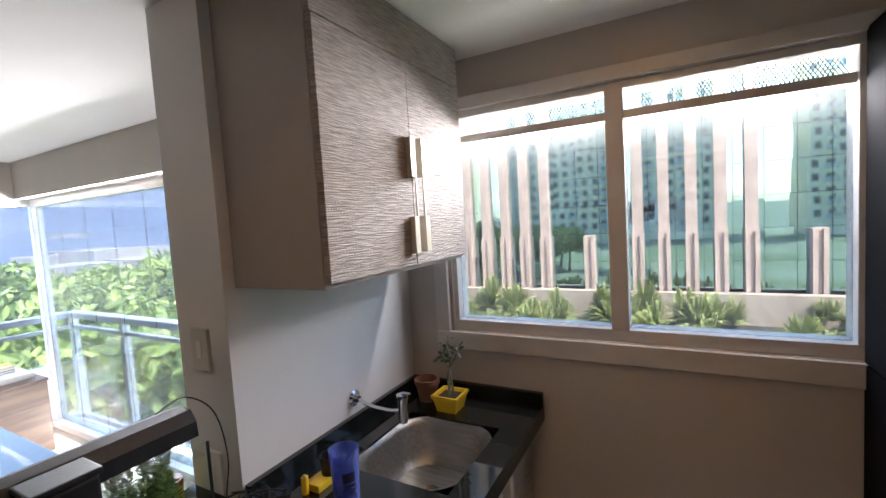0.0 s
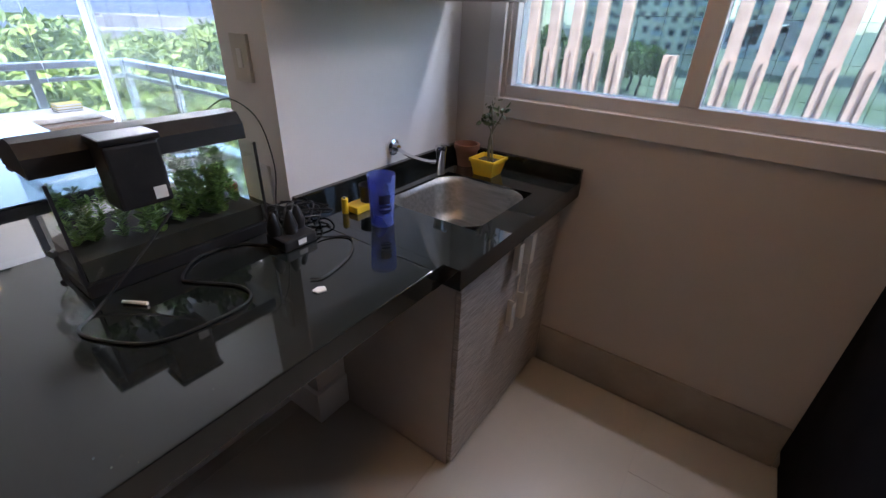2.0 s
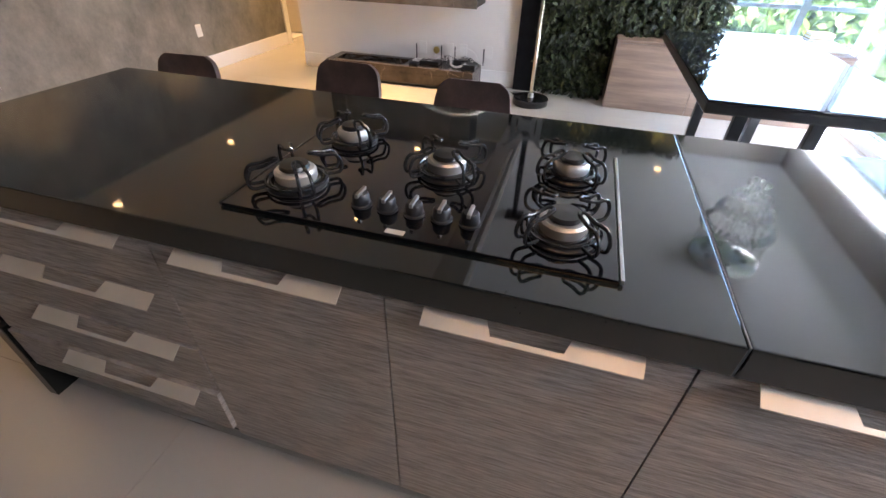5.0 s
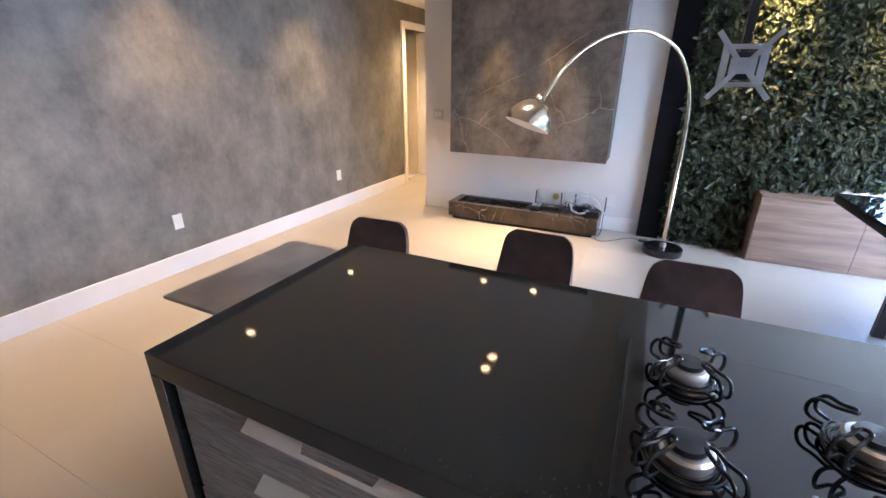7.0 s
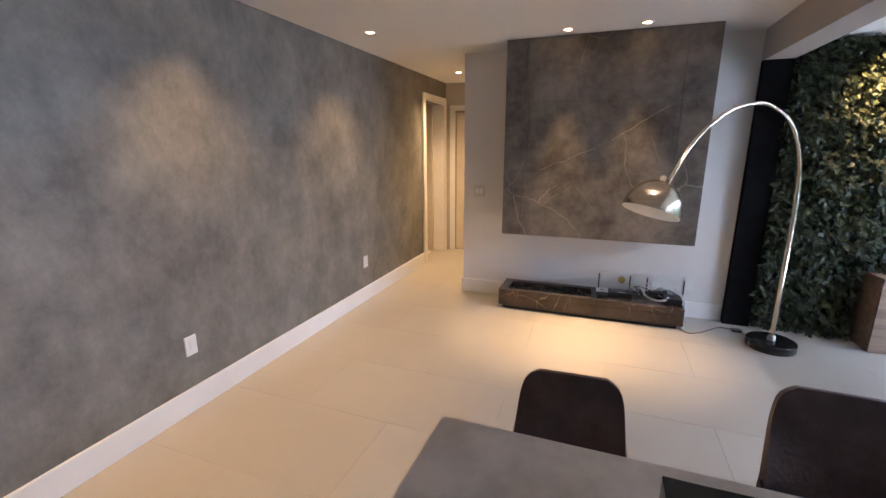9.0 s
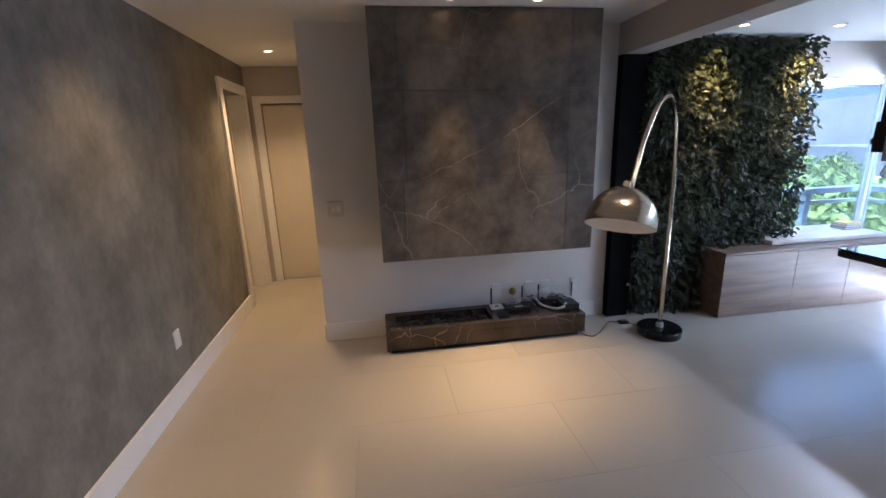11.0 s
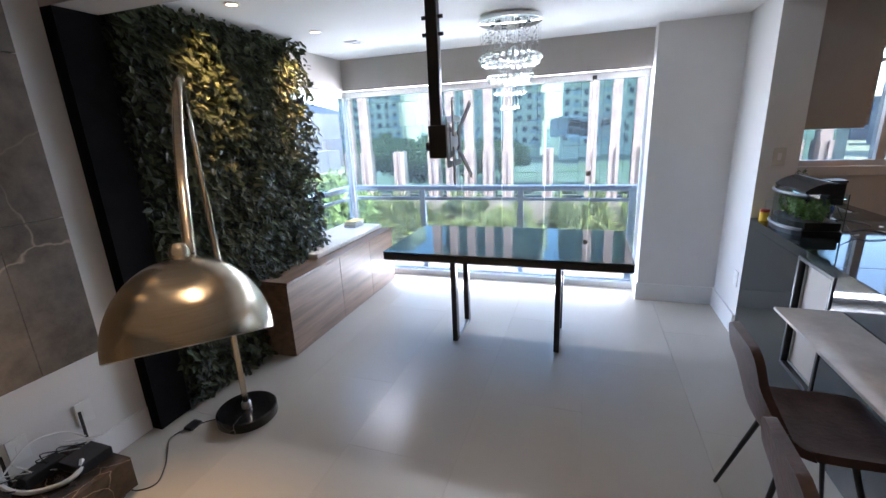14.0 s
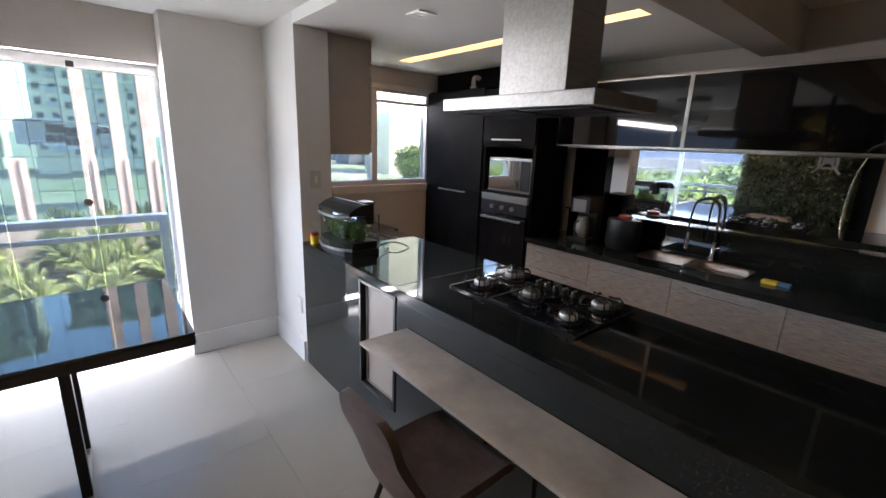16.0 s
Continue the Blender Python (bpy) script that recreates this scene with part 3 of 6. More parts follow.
for y0, y1, s in ((0.897, 1.26, 1), (1.26, 1.63, -1)):
    f = slab_front("cabinet_door", SF, y0, y1, 0.03, 0.852, cab)
    yy = y1 - 0.035 if s > 0 else y0 + 0.035
    part("handle", boxes([(SF, SF + 0.032, yy - 0.002, yy + 0.002, 0.70, 0.815), (SF + 0.029, SF + 0.032, yy - 0.028 * (s > 0), yy + 0.028 * (s < 0) + 0.001, 0.70, 0.815),
                          (SF, SF + 0.032, yy - 0.002, yy + 0.002, 0.46, 0.575), (SF + 0.029, SF + 0.032, yy - 0.028 * (s > 0), yy + 0.028 * (s < 0) + 0.001, 0.46, 0.575), (SF + 0.027, SF + 0.032, yy - 0.002, yy + 0.002, 0.575, 0.70)], 0.0008), M_ALU, f, "satin metal pull")
part("plinth", box(-0.92, SF - 0.03, 0.917, 1.62, 0, 0.03), M_LAMDARK, cab)

# wall cabinet
cab = thing("wall_cabinet", (-0.745, 1.16, 1.52), "taupe laminate wall cabinet with two embossed doors", "cabinet")
part("body", box(-0.921, -0.594, 0.793, 1.545, 1.515, 2.298, 0.002), M_LAMDARK, cab)
for y0, y1, s in ((0.795, 1.18, 1), (1.18, 1.543, -1)):
    f = part("cabinet_door", box(-0.593, -0.574, y0 + 0.0015, y1 - 0.0015, 1.53, 2.15, 0.0015), M_LAMINATE, cab)
    yy = y1 - 0.022 if s > 0 else y0 + 0.022
    part("handle", boxes([(-0.574, -0.545, yy - 0.003, yy + 0.003, 1.80, 1.92), (-0.548, -0.545, yy - 0.022 * (s > 0), yy + 0.022 * (s < 0) + 0.001, 1.80, 1.92),
                          (-0.574, -0.545, yy - 0.003, yy + 0.003, 1.57, 1.68), (-0.548, -0.545, yy - 0.022 * (s > 0), yy + 0.022 * (s < 0) + 0.001, 1.57, 1.68), (-0.550, -0.545, yy - 0.004, yy + 0.004, 1.68, 1.80)], 0.0008), M_ALU, f, "satin metal pull")
part("top_panel", box(-0.593, -0.576, 0.795, 1.543, 2.155, 2.298, 0.001), M_LAMINATE, cab)

# ---- bar table ----
bar = thing("bar_table", (-1.28, -1.66, 0.72), "grey stone-look bar table joined to the island", "table")
part("tabletop", prism([(-1.41, -0.51), (-1.41, -2.815), (-0.754, -2.815), (-0.754, -2.245), (-1.152, -2.245), (-1.152, -0.51)], 0.735, 0.75, 0.002), M_SLAB, bar)

# ---- dining table ----
tb = thing("dining_table", (-2.8, 0.33, 0), "black glass-topped table on black steel legs", "table")
part("tabletop", box(-3.64, -1.975, -0.11, 0.77, 0.735, 0.785, 0.012), M_BLACKMAT, tb)
part("glass_top", box(-3.64, -1.975, -0.11, 0.77, 0.786, 0.796, 0.003), M_TABLEGLASS, tb, "glossy black glass sheet")
for x in (-3.205, -2.43):
    part("leg", box(x - 0.02, x + 0.02, 0.16, 0.22, 0, 0.735, 0.003), M_BLACKMETAL, tb)
    part("leg", box(x - 0.02, x + 0.02, 0.51, 0.57, 0, 0.735, 0.003), M_BLACKMETAL, tb)
    part("stretcher", box(x - 0.02, x + 0.02, 0.22, 0.51, 0, 0.03, 0.003), M_STEEL, tb)

# ---- stone panel, fireplace box ----
pn = tagged(new("stone_panel"), "dark veined stone tile panel projecting from the wall", "wall panel")
pn.location = (-4.45, -2.46, 0.76)
part("core", box(-4.648, -4.26, -3.262, -1.652, 0.77, 2.468), M_BLACKMAT, pn)
ZS = [0.762, 1.352, 1.952, 2.468]
COLS = [[-3.27, -3.09, -1.865, -1.643], [-3.27, -3.06, -1.865, -1.643], [-3.27, -3.09, -1.865, -1.643]]
for (z0, z1), col in zip(zip(ZS, ZS[1:]), COLS):
    for y0, y1 in zip(col, col[1:]):
        part("tile", box(-4.259, -4.247, y0 + 0.0015, y1 - 0.0015, z0 + 0.0015, z1 - 0.0015, 0.0015), M_STONE, pn)
M_VEIN = surf("pale_vein", (0.10, 0.085, 0.065), (0.42, 0.36, 0.28), 26, 0.4, detail=6)


def stone_vein(start, end, sag, width):
    """A pale crack wandering over the panel face, thickest halfway, lying in the tile's surface."""
    bm = bmesh.new()
    a, b = Vector((-4.2468, *start)), Vector((-4.2468, *end))
    steps = int((b - a).length / 0.012)
    side = Vector((1, 0, 0)).cross((b - a).normalized())
    rows = []
    for i in range(steps + 1):
        k = i / steps
        c = a.lerp(b, k)
        n1 = noise.noise(Vector((c.y * 9, c.z * 9, width * 900)))
        n2 = noise.noise(Vector((c.y * 45, c.z * 45, 4.1)))
        c = c + side * (sag * 4 * k * (1 - k) + 0.022 * n1 * min(1, 8 * k, 8 - 8 * k) + 0.006 * n2)
        w = width * (0.35 + 0.65 * math.sin(math.pi * k)) * (0.7 + 0.9 * abs(n2 + n1))
        rows.append([bm.verts.new(c + side * (w * j) + Vector((0.0004 - 0.0007 * abs(j), 0, 0))) for j in (1, 0, -1)])
    for p, q in zip(rows, rows[1:]):
        for j in (0, 1):
            bm.faces.new((p[j], q[j], q[j + 1], p[j + 1]))
    bmesh.ops.recalc_face_normals(bm, faces=bm.faces)
    return bm


for start, end, sag, width in (((-2.95, 1.365), (-1.86, 1.948), -0.045, 0.0045), ((-2.94, 1.02), (-2.63, 1.245), 0.015, 0.003),
                               ((-3.085, 1.12), (-3.06, 0.77), 0.0, 0.0028), ((-2.08, 1.66), (-1.97, 1.44), 0.01, 0.0025)):
    part("vein", stone_vein(start, end, sag, width), M_VEIN, pn, "pale mineral vein")
fp = thing("fireplace_box", (-4.45, -2.46, 0.03), "low brown marble fireplace box with an open burner tray", "fireplace")
part("body", box(-4.634, -4.259, -3.286, -1.649, 0.04, 0.14, 0.003), M_MARBLE, fp)
part("ledge", box(-4.634, -4.259, -2.42, -1.649, 0.1405, 0.20, 0.003), M_MARBLE, fp)
for row in ((-4.634, -4.56, -3.286, -2.421), (-4.33, -4.259, -3.286, -2.421), (-4.559, -4.331, -3.286, -3.2)):
    part("rim", box(*row, 0.1405, 0.20, 0.003), M_MARBLE, fp)
part("foot", box(-4.634, -4.30, -3.25, -1.69, 0, 0.04), M_BLACKMAT, fp)

# ---- green wall and bench ----
gw = thing("green_wall", (-4.6, -0.3, 0), "vertical garden wall thick with dark green ivy leaves", "green wall")
part("backing", box(-4.739, -4.66, -1.075, 0.455, 0.005, 2.365), M_SOIL, gw, "dark planting felt")
bench = thing("bench", (-4.6, 0.55, 0), "walnut laminate storage bench with door panels", "bench")
part("body", box(-4.895, -4.331, -0.364, 1.45, 0.0, 0.575), M_WOOD, bench)
for y0, y1 in ((-0.364, 0.36), (0.36, 0.92), (0.92, 1.45)):
    part("panel", box(-4.33, -4.313, y0 + 0.002, y1 - 0.002, 0.004, 0.57, 0.001), M_WOOD, bench)
part("top", box(-4.897, -4.305, -0.364, 1.455, 0.576, 0.596, 0.002), M_WOOD, bench)

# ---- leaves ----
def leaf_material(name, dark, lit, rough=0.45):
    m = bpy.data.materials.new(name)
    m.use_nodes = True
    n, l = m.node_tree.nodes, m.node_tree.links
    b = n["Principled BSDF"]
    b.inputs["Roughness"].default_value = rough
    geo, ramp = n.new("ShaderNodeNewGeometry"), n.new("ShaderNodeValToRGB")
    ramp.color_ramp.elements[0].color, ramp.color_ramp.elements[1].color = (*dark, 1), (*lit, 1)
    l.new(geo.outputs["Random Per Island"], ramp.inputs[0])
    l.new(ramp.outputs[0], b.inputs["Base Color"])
    tl, mx = n.new("ShaderNodeBsdfTranslucent"), n.new("ShaderNodeMixShader")
    l.new(ramp.outputs[0], tl.inputs[0])
    mx.inputs[0].default_value = 0.25
    l.new(b.outputs[0], mx.inputs[1])
    l.new(tl.outputs[0], mx.inputs[2])
    l.new(mx.outputs[0], n["Material Output"].inputs[0])
    return m


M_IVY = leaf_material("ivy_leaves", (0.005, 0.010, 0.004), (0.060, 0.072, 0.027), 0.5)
M_TREE = leaf_material("tree_leaves", (0.05, 0.095, 0.018), (0.16, 0.235, 0.05), 0.5)
M_SHRUB = leaf_material("shrub_leaves", (0.10, 0.14, 0.04), (0.30, 0.34, 0.11), 0.6)
M_AQPLANT = leaf_material("aquarium_plants", (0.07, 0.14, 0.03), (0.24, 0.38, 0.10), 0.4)

LEAF = np.array([(0, 0, 0), (0.24, 0.30, 0.05), (0.20, 0.68, 0.03), (0, 1.0, -0.08), (-0.20, 0.68, 0.03), (-0.24, 0.30, 0.05), (0, 0.5, -0.03)], dtype=float)
LEAF_F = [(0, 1, 6), (1, 2, 6), (2, 3, 6), (3, 4, 6), (4, 5, 6), (5, 0, 6)]


def leaf_cloud(name, spots, ways, ups, sizes, material, simple=False):
    """Many leaves as one mesh: spots, pointing ways, face normals and lengths."""
    shape, faces = (LEAF, LEAF_F) if not simple else (LEAF[[0, 1, 2, 3, 4, 5]], [(0, 1, 2, 3), (0, 3, 4, 5)])
    ways = ways / np.linalg.norm(ways, axis=1, keepdims=True)
    side = np.cross(ways, ups)
    side /= np.linalg.norm(side, axis=1, keepdims=True) + 1e-9
    nrm = np.cross(side, ways)
    v = (spots[:, None, :] + sizes[:, None, None] * (shape[None, :, 0:1] * side[:, None, :] + shape[None, :, 1:2] * ways[:, None, :] + shape[None, :, 2:3] * nrm[:, None, :])).reshape(-1, 3)
    k = len(shape)
    f = [tuple(i * k + j for j in face) for i in range(len(spots)) for face in faces]
    me = bpy.data.meshes.new(name)
    me.from_pydata(v.tolist(), [], f)
    me.materials.append(material)
    return me


rng = np.random.default_rng(7)

# ---- outside ----
GZ = -7.0
M_GROUND = surf("lawn_and_paving", (0.09, 0.13, 0.05), (0.20, 0.22, 0.16), 0.08, 0.9, bump=0.1)
M_ASPHALT = surf("asphalt", (0.045, 0.045, 0.047), (0.06, 0.06, 0.06), 3, 0.9, bump=0.1)
M_PILASTER = surf("pink_granite", (0.27, 0.20, 0.165), (0.36, 0.275, 0.23), 1.2, 0.6, bump=0.03)
M_PODIUM = surf("beige_render", (0.20, 0.165, 0.13), (0.27, 0.225, 0.18), 0.6, 0.8)
M_FACADE = surf("mirror_glass", (0.24, 0.36, 0.39), (0.29, 0.42, 0.45), 0.3, 0.02, 1.0, bump=0.05, bump_scale=0.5)
M_TOWER = surf("tower_render", (0.72, 0.66, 0.46), (0.80, 0.74, 0.54), 0.2, 0.8)
M_TOWERWIN = surf("tower_window", (0.03, 0.05, 0.06), (0.06, 0.09, 0.10), 0.5, 0.1)
M_TOWERBAND = surf("balcony_band", (0.40, 0.46, 0.44), (0.48, 0.54, 0.52), 0.5, 0.4)
# Distance haze is put into the hill's blue base colour; the air is clear.
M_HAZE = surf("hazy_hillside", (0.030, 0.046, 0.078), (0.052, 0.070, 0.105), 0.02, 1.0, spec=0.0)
M_HOUSE = surf("town_houses", (0.09, 0.10, 0.12), (0.16, 0.16, 0.165), 0.05, 0.9, random_tint=0.2)
M_BARK = surf("bark", (0.08, 0.06, 0.045), (0.13, 0.10, 0.08), 4, 0.9, bump=0.3)

bm = bmesh.new()
bmesh.ops.create_circle(bm, cap_ends=True, segments=64, radius=3500)
bmesh.ops.translate(bm, verts=bm.verts, vec=(0, 0, GZ))
structure("ground", bm, M_GROUND, "green and paved ground round the building")
structure("road", box(-120, 90, 13, 21, GZ, GZ + 0.05), M_ASPHALT, "asphalt street below the balcony")
structure("pavement", box(-120, 90, 21, 24, GZ, GZ + 0.17), M_PODIUM, "pavement across the street")

FY = 32.0
fac = thing("office_building", (-5.5, FY + 6, GZ), "office building with mirror glass and pink granite pilasters", "building")
part("core", box(-23.2, 13.6, FY + 0.15, FY + 14, GZ, 24), M_TOWERWIN, fac)
part("podium", box(-23.6, 14.0, FY - 1.2, FY - 0.6, GZ, -3.9, 0.05), M_PODIUM, fac, "beige podium wall")
PITCH = 1.58
me = bpy.data.meshes.new("glass_pane")
bm = box(-PITCH / 2 + 0.015, PITCH / 2 - 0.015, -0.02, 0.02, 0.015, 1.985)
bm.to_mesh(me)
bm.free()
me.materials.append(M_FACADE)
for i in range(1, 24):
    for j in range(12):
        p = new("pane", me)
        p.parent = fac
        p.location = Vector((-24.2 + i * PITCH, FY + 0.1, -4.0 + j * 2.0)) - fac.location
        p.rotation_euler = (rng.normal(0, 0.002), 0, rng.normal(0, 0.002))
up = box(-0.33, 0.33, FY - 0.35, FY + 0.14, -0.2, 24)
lo = boxes([(-0.36, -0.12, FY - 0.62, FY + 0.10, -4.2, -0.1), (0.12, 0.36, FY - 0.62, FY + 0.10, -4.2, -0.1), (-0.12, 0.12, FY - 0.45, FY + 0.10, -4.2, -0.1)])
meshes = []
for n, b in (("pilaster", up), ("pilaster_base", lo)):
    bmesh.ops.translate(b, verts=b.verts, vec=(0, -fac.location.y, -fac.location.z))
    me = bpy.data.meshes.new(n)
    b.to_mesh(me)
    b.free()
    me.materials.append(M_PILASTER)
    meshes.append(me)
for i in range(24):
    x = 0.15 - 0.066 * FY + (i - 14) * PITCH
    k = (i - 14) % 8
    if x < -22.9:
        continue
    for me, ok in ((meshes[0], k < 5), (meshes[1], k < 5 or k == 6)):
        if ok:
            p = new(me.name, me)
            p.parent = fac
            p.location = (x - fac.location.x, 0, 0)


def tower(x0, x1, y0, y1, top, cols, label):
    """An apartment tower with rows of windows and balcony bands on the side that faces the street."""
    t = thing("apartment_tower", ((x0 + x1) / 2, (y0 + y1) / 2, GZ), label, "building", "towers behind")
    part("wall", box(x0, x1, y0, y1, GZ, top), M_TOWER, t)
    part("roof", box(x0 - 0.3, x1 + 0.3, y0 - 0.3, y1 + 0.3, top, top + 0.8), M_TOWER, t)
    w = (x1 - x0) / cols
    bw = bpy.data.meshes.new("window")
    b = box(-w * 0.22, w * 0.22, -0.05, 0.1, 0, 1.5)
    b.to_mesh(bw)
    b.free()
    bw.materials.append(M_TOWERWIN)
    bb = bpy.data.meshes.new("balcony")
    b = boxes([(-w * 0.46, w * 0.46, 0, 1.1, -0.2, 0.0), (-w * 0.46, w * 0.46, 1.02, 1.1, 0.0, 0.9)])
    b.to_mesh(bb)
    b.free()
    bb.materials.append(M_TOWERBAND)
    z, j = GZ + 4, 0
    while z < top - 2.5:
        for i in range(cols):
            p = new("window", bw)
            p.parent = t
            p.location = Vector((x0 + (i + 0.5) * w, y1, z)) - t.location
            if i % 3 == 1:
                q = new("balcony", bb)
                q.parent = t
                q.location = Vector((x0 + (i + 0.5) * w, y1, z - 0.3)) - t.location
        z += 3.0


tower(-9, 11, -70, -56, 44, 8, "cream apartment tower with balconies")
tower(-46, -15, -78, -62, 50, 11, "tall cream apartment tower with dark windows")
tower(-84, -60, -82, -66, 40, 8, "pale cream apartment tower with balcony rows and dark windows")
tower(27, 45, -75, -60, 52, 7, "pale apartment tower with balcony rows")
tower(60, 72, 95, 108, 50, 5, "distant pale tower beyond the kitchen window")
tower(95, 112, 150, 165, 46, 5, "far hazy apartment tower")

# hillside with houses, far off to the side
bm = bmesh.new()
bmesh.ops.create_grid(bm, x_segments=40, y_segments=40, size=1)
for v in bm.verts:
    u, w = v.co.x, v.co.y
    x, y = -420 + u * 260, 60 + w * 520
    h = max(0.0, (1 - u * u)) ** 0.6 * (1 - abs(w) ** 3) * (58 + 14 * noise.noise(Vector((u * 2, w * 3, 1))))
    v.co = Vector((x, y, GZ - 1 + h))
structure("backdrop_hill", bm, M_HAZE, "distant hillside coloured blue to stand for haze")
rows = []
for _ in range(260):
    x, y = rng.uniform(-300, -60), rng.uniform(-120, 300)
    h = rng.uniform(3, 7)
    s = rng.uniform(4, 9)
    z = GZ + max(0, (-x - 150)) * 0.16
    rows.append((x - s, x + s, y - s * 0.7, y + s * 0.7, z - 2, z + h))
tagged(part("houses", boxes(rows), M_HOUSE), "pale houses spread over the hillside", "houses", kind="stuff")
rows = []
for _ in range(120):
    x, y = rng.uniform(30, 240), rng.uniform(90, 330)
    s = rng.uniform(3, 8)
    rows.append((x - s, x + s, y - s, y + s, GZ, GZ + rng.uniform(4, 14)))
for _ in range(140):
    x, y = rng.uniform(-330, -60), rng.uniform(90, 400)
    s = rng.uniform(3, 9)
    rows.append((x - s, x + s, y - s, y + s, GZ, GZ + rng.uniform(4, 16)))
tagged(part("city_blocks", boxes(rows), M_HOUSE), "pale low buildings of the city", "buildings", kind="stuff")


def tree(at, height, spread, leaves, seed, material, size):
    r = np.random.default_rng(seed)
    t = thing("tree", at, "broad green tree with a dense uneven crown", "tree", "street trees")
    base = Vector(at)
    bm = tube(curve_points([base, base + Vector((0.1, 0.1, height * 0.25)), base + Vector((-0.1, 0.2, height * 0.5))], 4), 0.22, 8, taper=0.13)
    heads = []
    for i in range(9):
        a, rr = i * 2.4, spread * (0.25 + 0.55 * r.random())
        tip = base + Vector((math.cos(a) * rr, math.sin(a) * rr, height * (0.62 + 0.28 * r.random())))
        tube([base + Vector((-0.1, 0.2, height * 0.45)), (base + tip) / 2 + Vector((0, 0, height * 0.28)), tip], 0.09, 6, bm, taper=0.03)
        heads.append(tip)
    part("trunk", bm, M_BARK, t)
    c = np.array([h - base for h in heads])
    pick = r.integers(0, len(c), leaves)
    d = r.normal(size=(leaves, 3))
    d /= np.linalg.norm(d, axis=1, keepdims=True)
    p = c[pick] + d * (spread * 0.42 * r.random((leaves, 1)) ** 0.45) * np.array([1, 1, 0.7])
    me = leaf_cloud("crown", p, r.normal(size=(leaves, 3)) + np.array([0, 0, -0.3]), d + r.normal(size=(leaves, 3)) * 0.6, size * (0.7 + 0.6 * r.random(leaves)), material, True)
    ob = new("crown", me)
    ob.parent = t
    return t


first = tree((-15, 6, GZ), 6.6, 4.2, 5200, 3, M_TREE, 0.42)
second = tree((-17, 14, GZ), 6.0, 3.8, 4800, 5, M_TREE, 0.40)
for i, (x, y, s, a) in enumerate(((-14, 12.5, 1.0, 40), (-20, 2, 1.05, 120), (-22, 9, 1.1, 200), (-13.5, 0, 0.95, 300), (-25, 17, 1.12, 20), (-19, 20, 1.0, 80), (-27, 4, 1.15, 160), (-16, -6, 1.0, 250),
                                   (-31, 12, 1.1, 10), (-30, 24, 1.1, 100), (-36, 3, 1.2, 60), (38, 52, 1.2, 30), (33, 44, 1.0, 140), (46, 60, 1.3, 220), (52, 50, 1.1, 300), (-34, 34, 1.0, 70), (-40, 26, 1.1, 190))):
    c = copy_thing((first, second)[i % 2], pose(x, y, GZ, 0, 0, a))
    c.scale = (s, s, s)


# planting at the foot of the office building
def frond_clump(n, seed, length):
    r = np.random.default_rng(seed)
    sp, wy, up_, sz = [], [], [], []
    for i in range(n):
        a, e = r.uniform(0, 6.28), r.uniform(0.5, 1.4)
        out = np.array([math.cos(a) * math.cos(e), math.sin(a) * math.cos(e), math.sin(e)])
        for k in range(15):
            f = (k + 1) / 15
            p = out * length * f + np.array([0, 0, -0.5 * length * f * f * math.cos(e)])
            for s in (-1, 1):
                side = np.cross(out, (0, 0, 1)) * s
                sp.append(p)
                wy.append(side + out * 0.7 + np.array([0, 0, -0.4]))
                up_.append((0.1, 0.1, 1.0))
                sz.append(length * 0.22 * (1.1 - 0.6 * f))
    return np.array(sp), np.array(wy), np.array(up_), np.array(sz)


plants = []
for seed, ln in ((1, 2.0), (2, 1.5), (3, 1.1)):
    me = leaf_cloud("fronds", *frond_clump(34, seed, ln), M_SHRUB, True)
    plants.append(me)
for i in range(150):
    y = rng.uniform(24.5, 30.4)
    p = new("palm_shrub", plants[i % 3])
    p.location = (rng.uniform(-27, 15), y, GZ + 0.2 + (y - 24.5) * 0.28)
    p.rotation_euler = (0, 0, rng.uniform(0, 6.28))
    p.scale = (0.8, 0.8, 0.8 + (y - 24.5) * 0.08)
    tagged(p, "bright green palm shrub in the street planting", "shrub", "street planting")
structure("planting_bed", prism([(-28, 24.3), (15, 24.3), (15, 30.8), (-28, 30.8)], GZ, GZ + 0.25), M_SOIL, "dark earth of the street planting")
structure("planting_bank", boxes([(-28, 15, 27.5, 30.8, GZ, GZ + 1.2)]), M_SOIL, "raised planting bank before the office building")

# ---- ivy on the green wall ----
n = 15000
y = rng.uniform(-1.07, 0.50, n)
z = rng.uniform(0.03, 2.36, n)
keep = ~((y > -0.40) & (z < 0.60))
y, z = y[keep], z[keep]
n = len(y)
bulge = np.array([noise.noise(Vector((a * 5, b * 5, 0.3))) * 0.05 + noise.noise(Vector((a * 14, b * 14, 2.3))) * 0.03 for a, b in zip(y, z)])
x = -4.60 + bulge + rng.uniform(-0.05, 0.09, n)
x = x + np.where(y > 0.42, 0.02, 0)
ways = np.stack([rng.uniform(0.1, 1.0, n), rng.normal(0, 0.65, n), rng.normal(-0.55, 0.5, n)], 1)
ups = np.stack([np.full(n, 0.8), rng.normal(0, 0.4, n), rng.uniform(0.0, 1.0, n)], 1)
sizes = rng.uniform(0.036, 0.072, n)
spots = np.stack([x, y, z], 1)
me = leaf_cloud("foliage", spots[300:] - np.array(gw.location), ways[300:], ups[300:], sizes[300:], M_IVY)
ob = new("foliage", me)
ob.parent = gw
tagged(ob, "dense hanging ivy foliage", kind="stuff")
one = leaf_cloud("leaf", np.zeros((1, 3)), np.array([(0.0, 1.0, 0.0)]), np.array([(0.0, 0.0, 1.0)]), np.array([1.0]), M_LEAF)
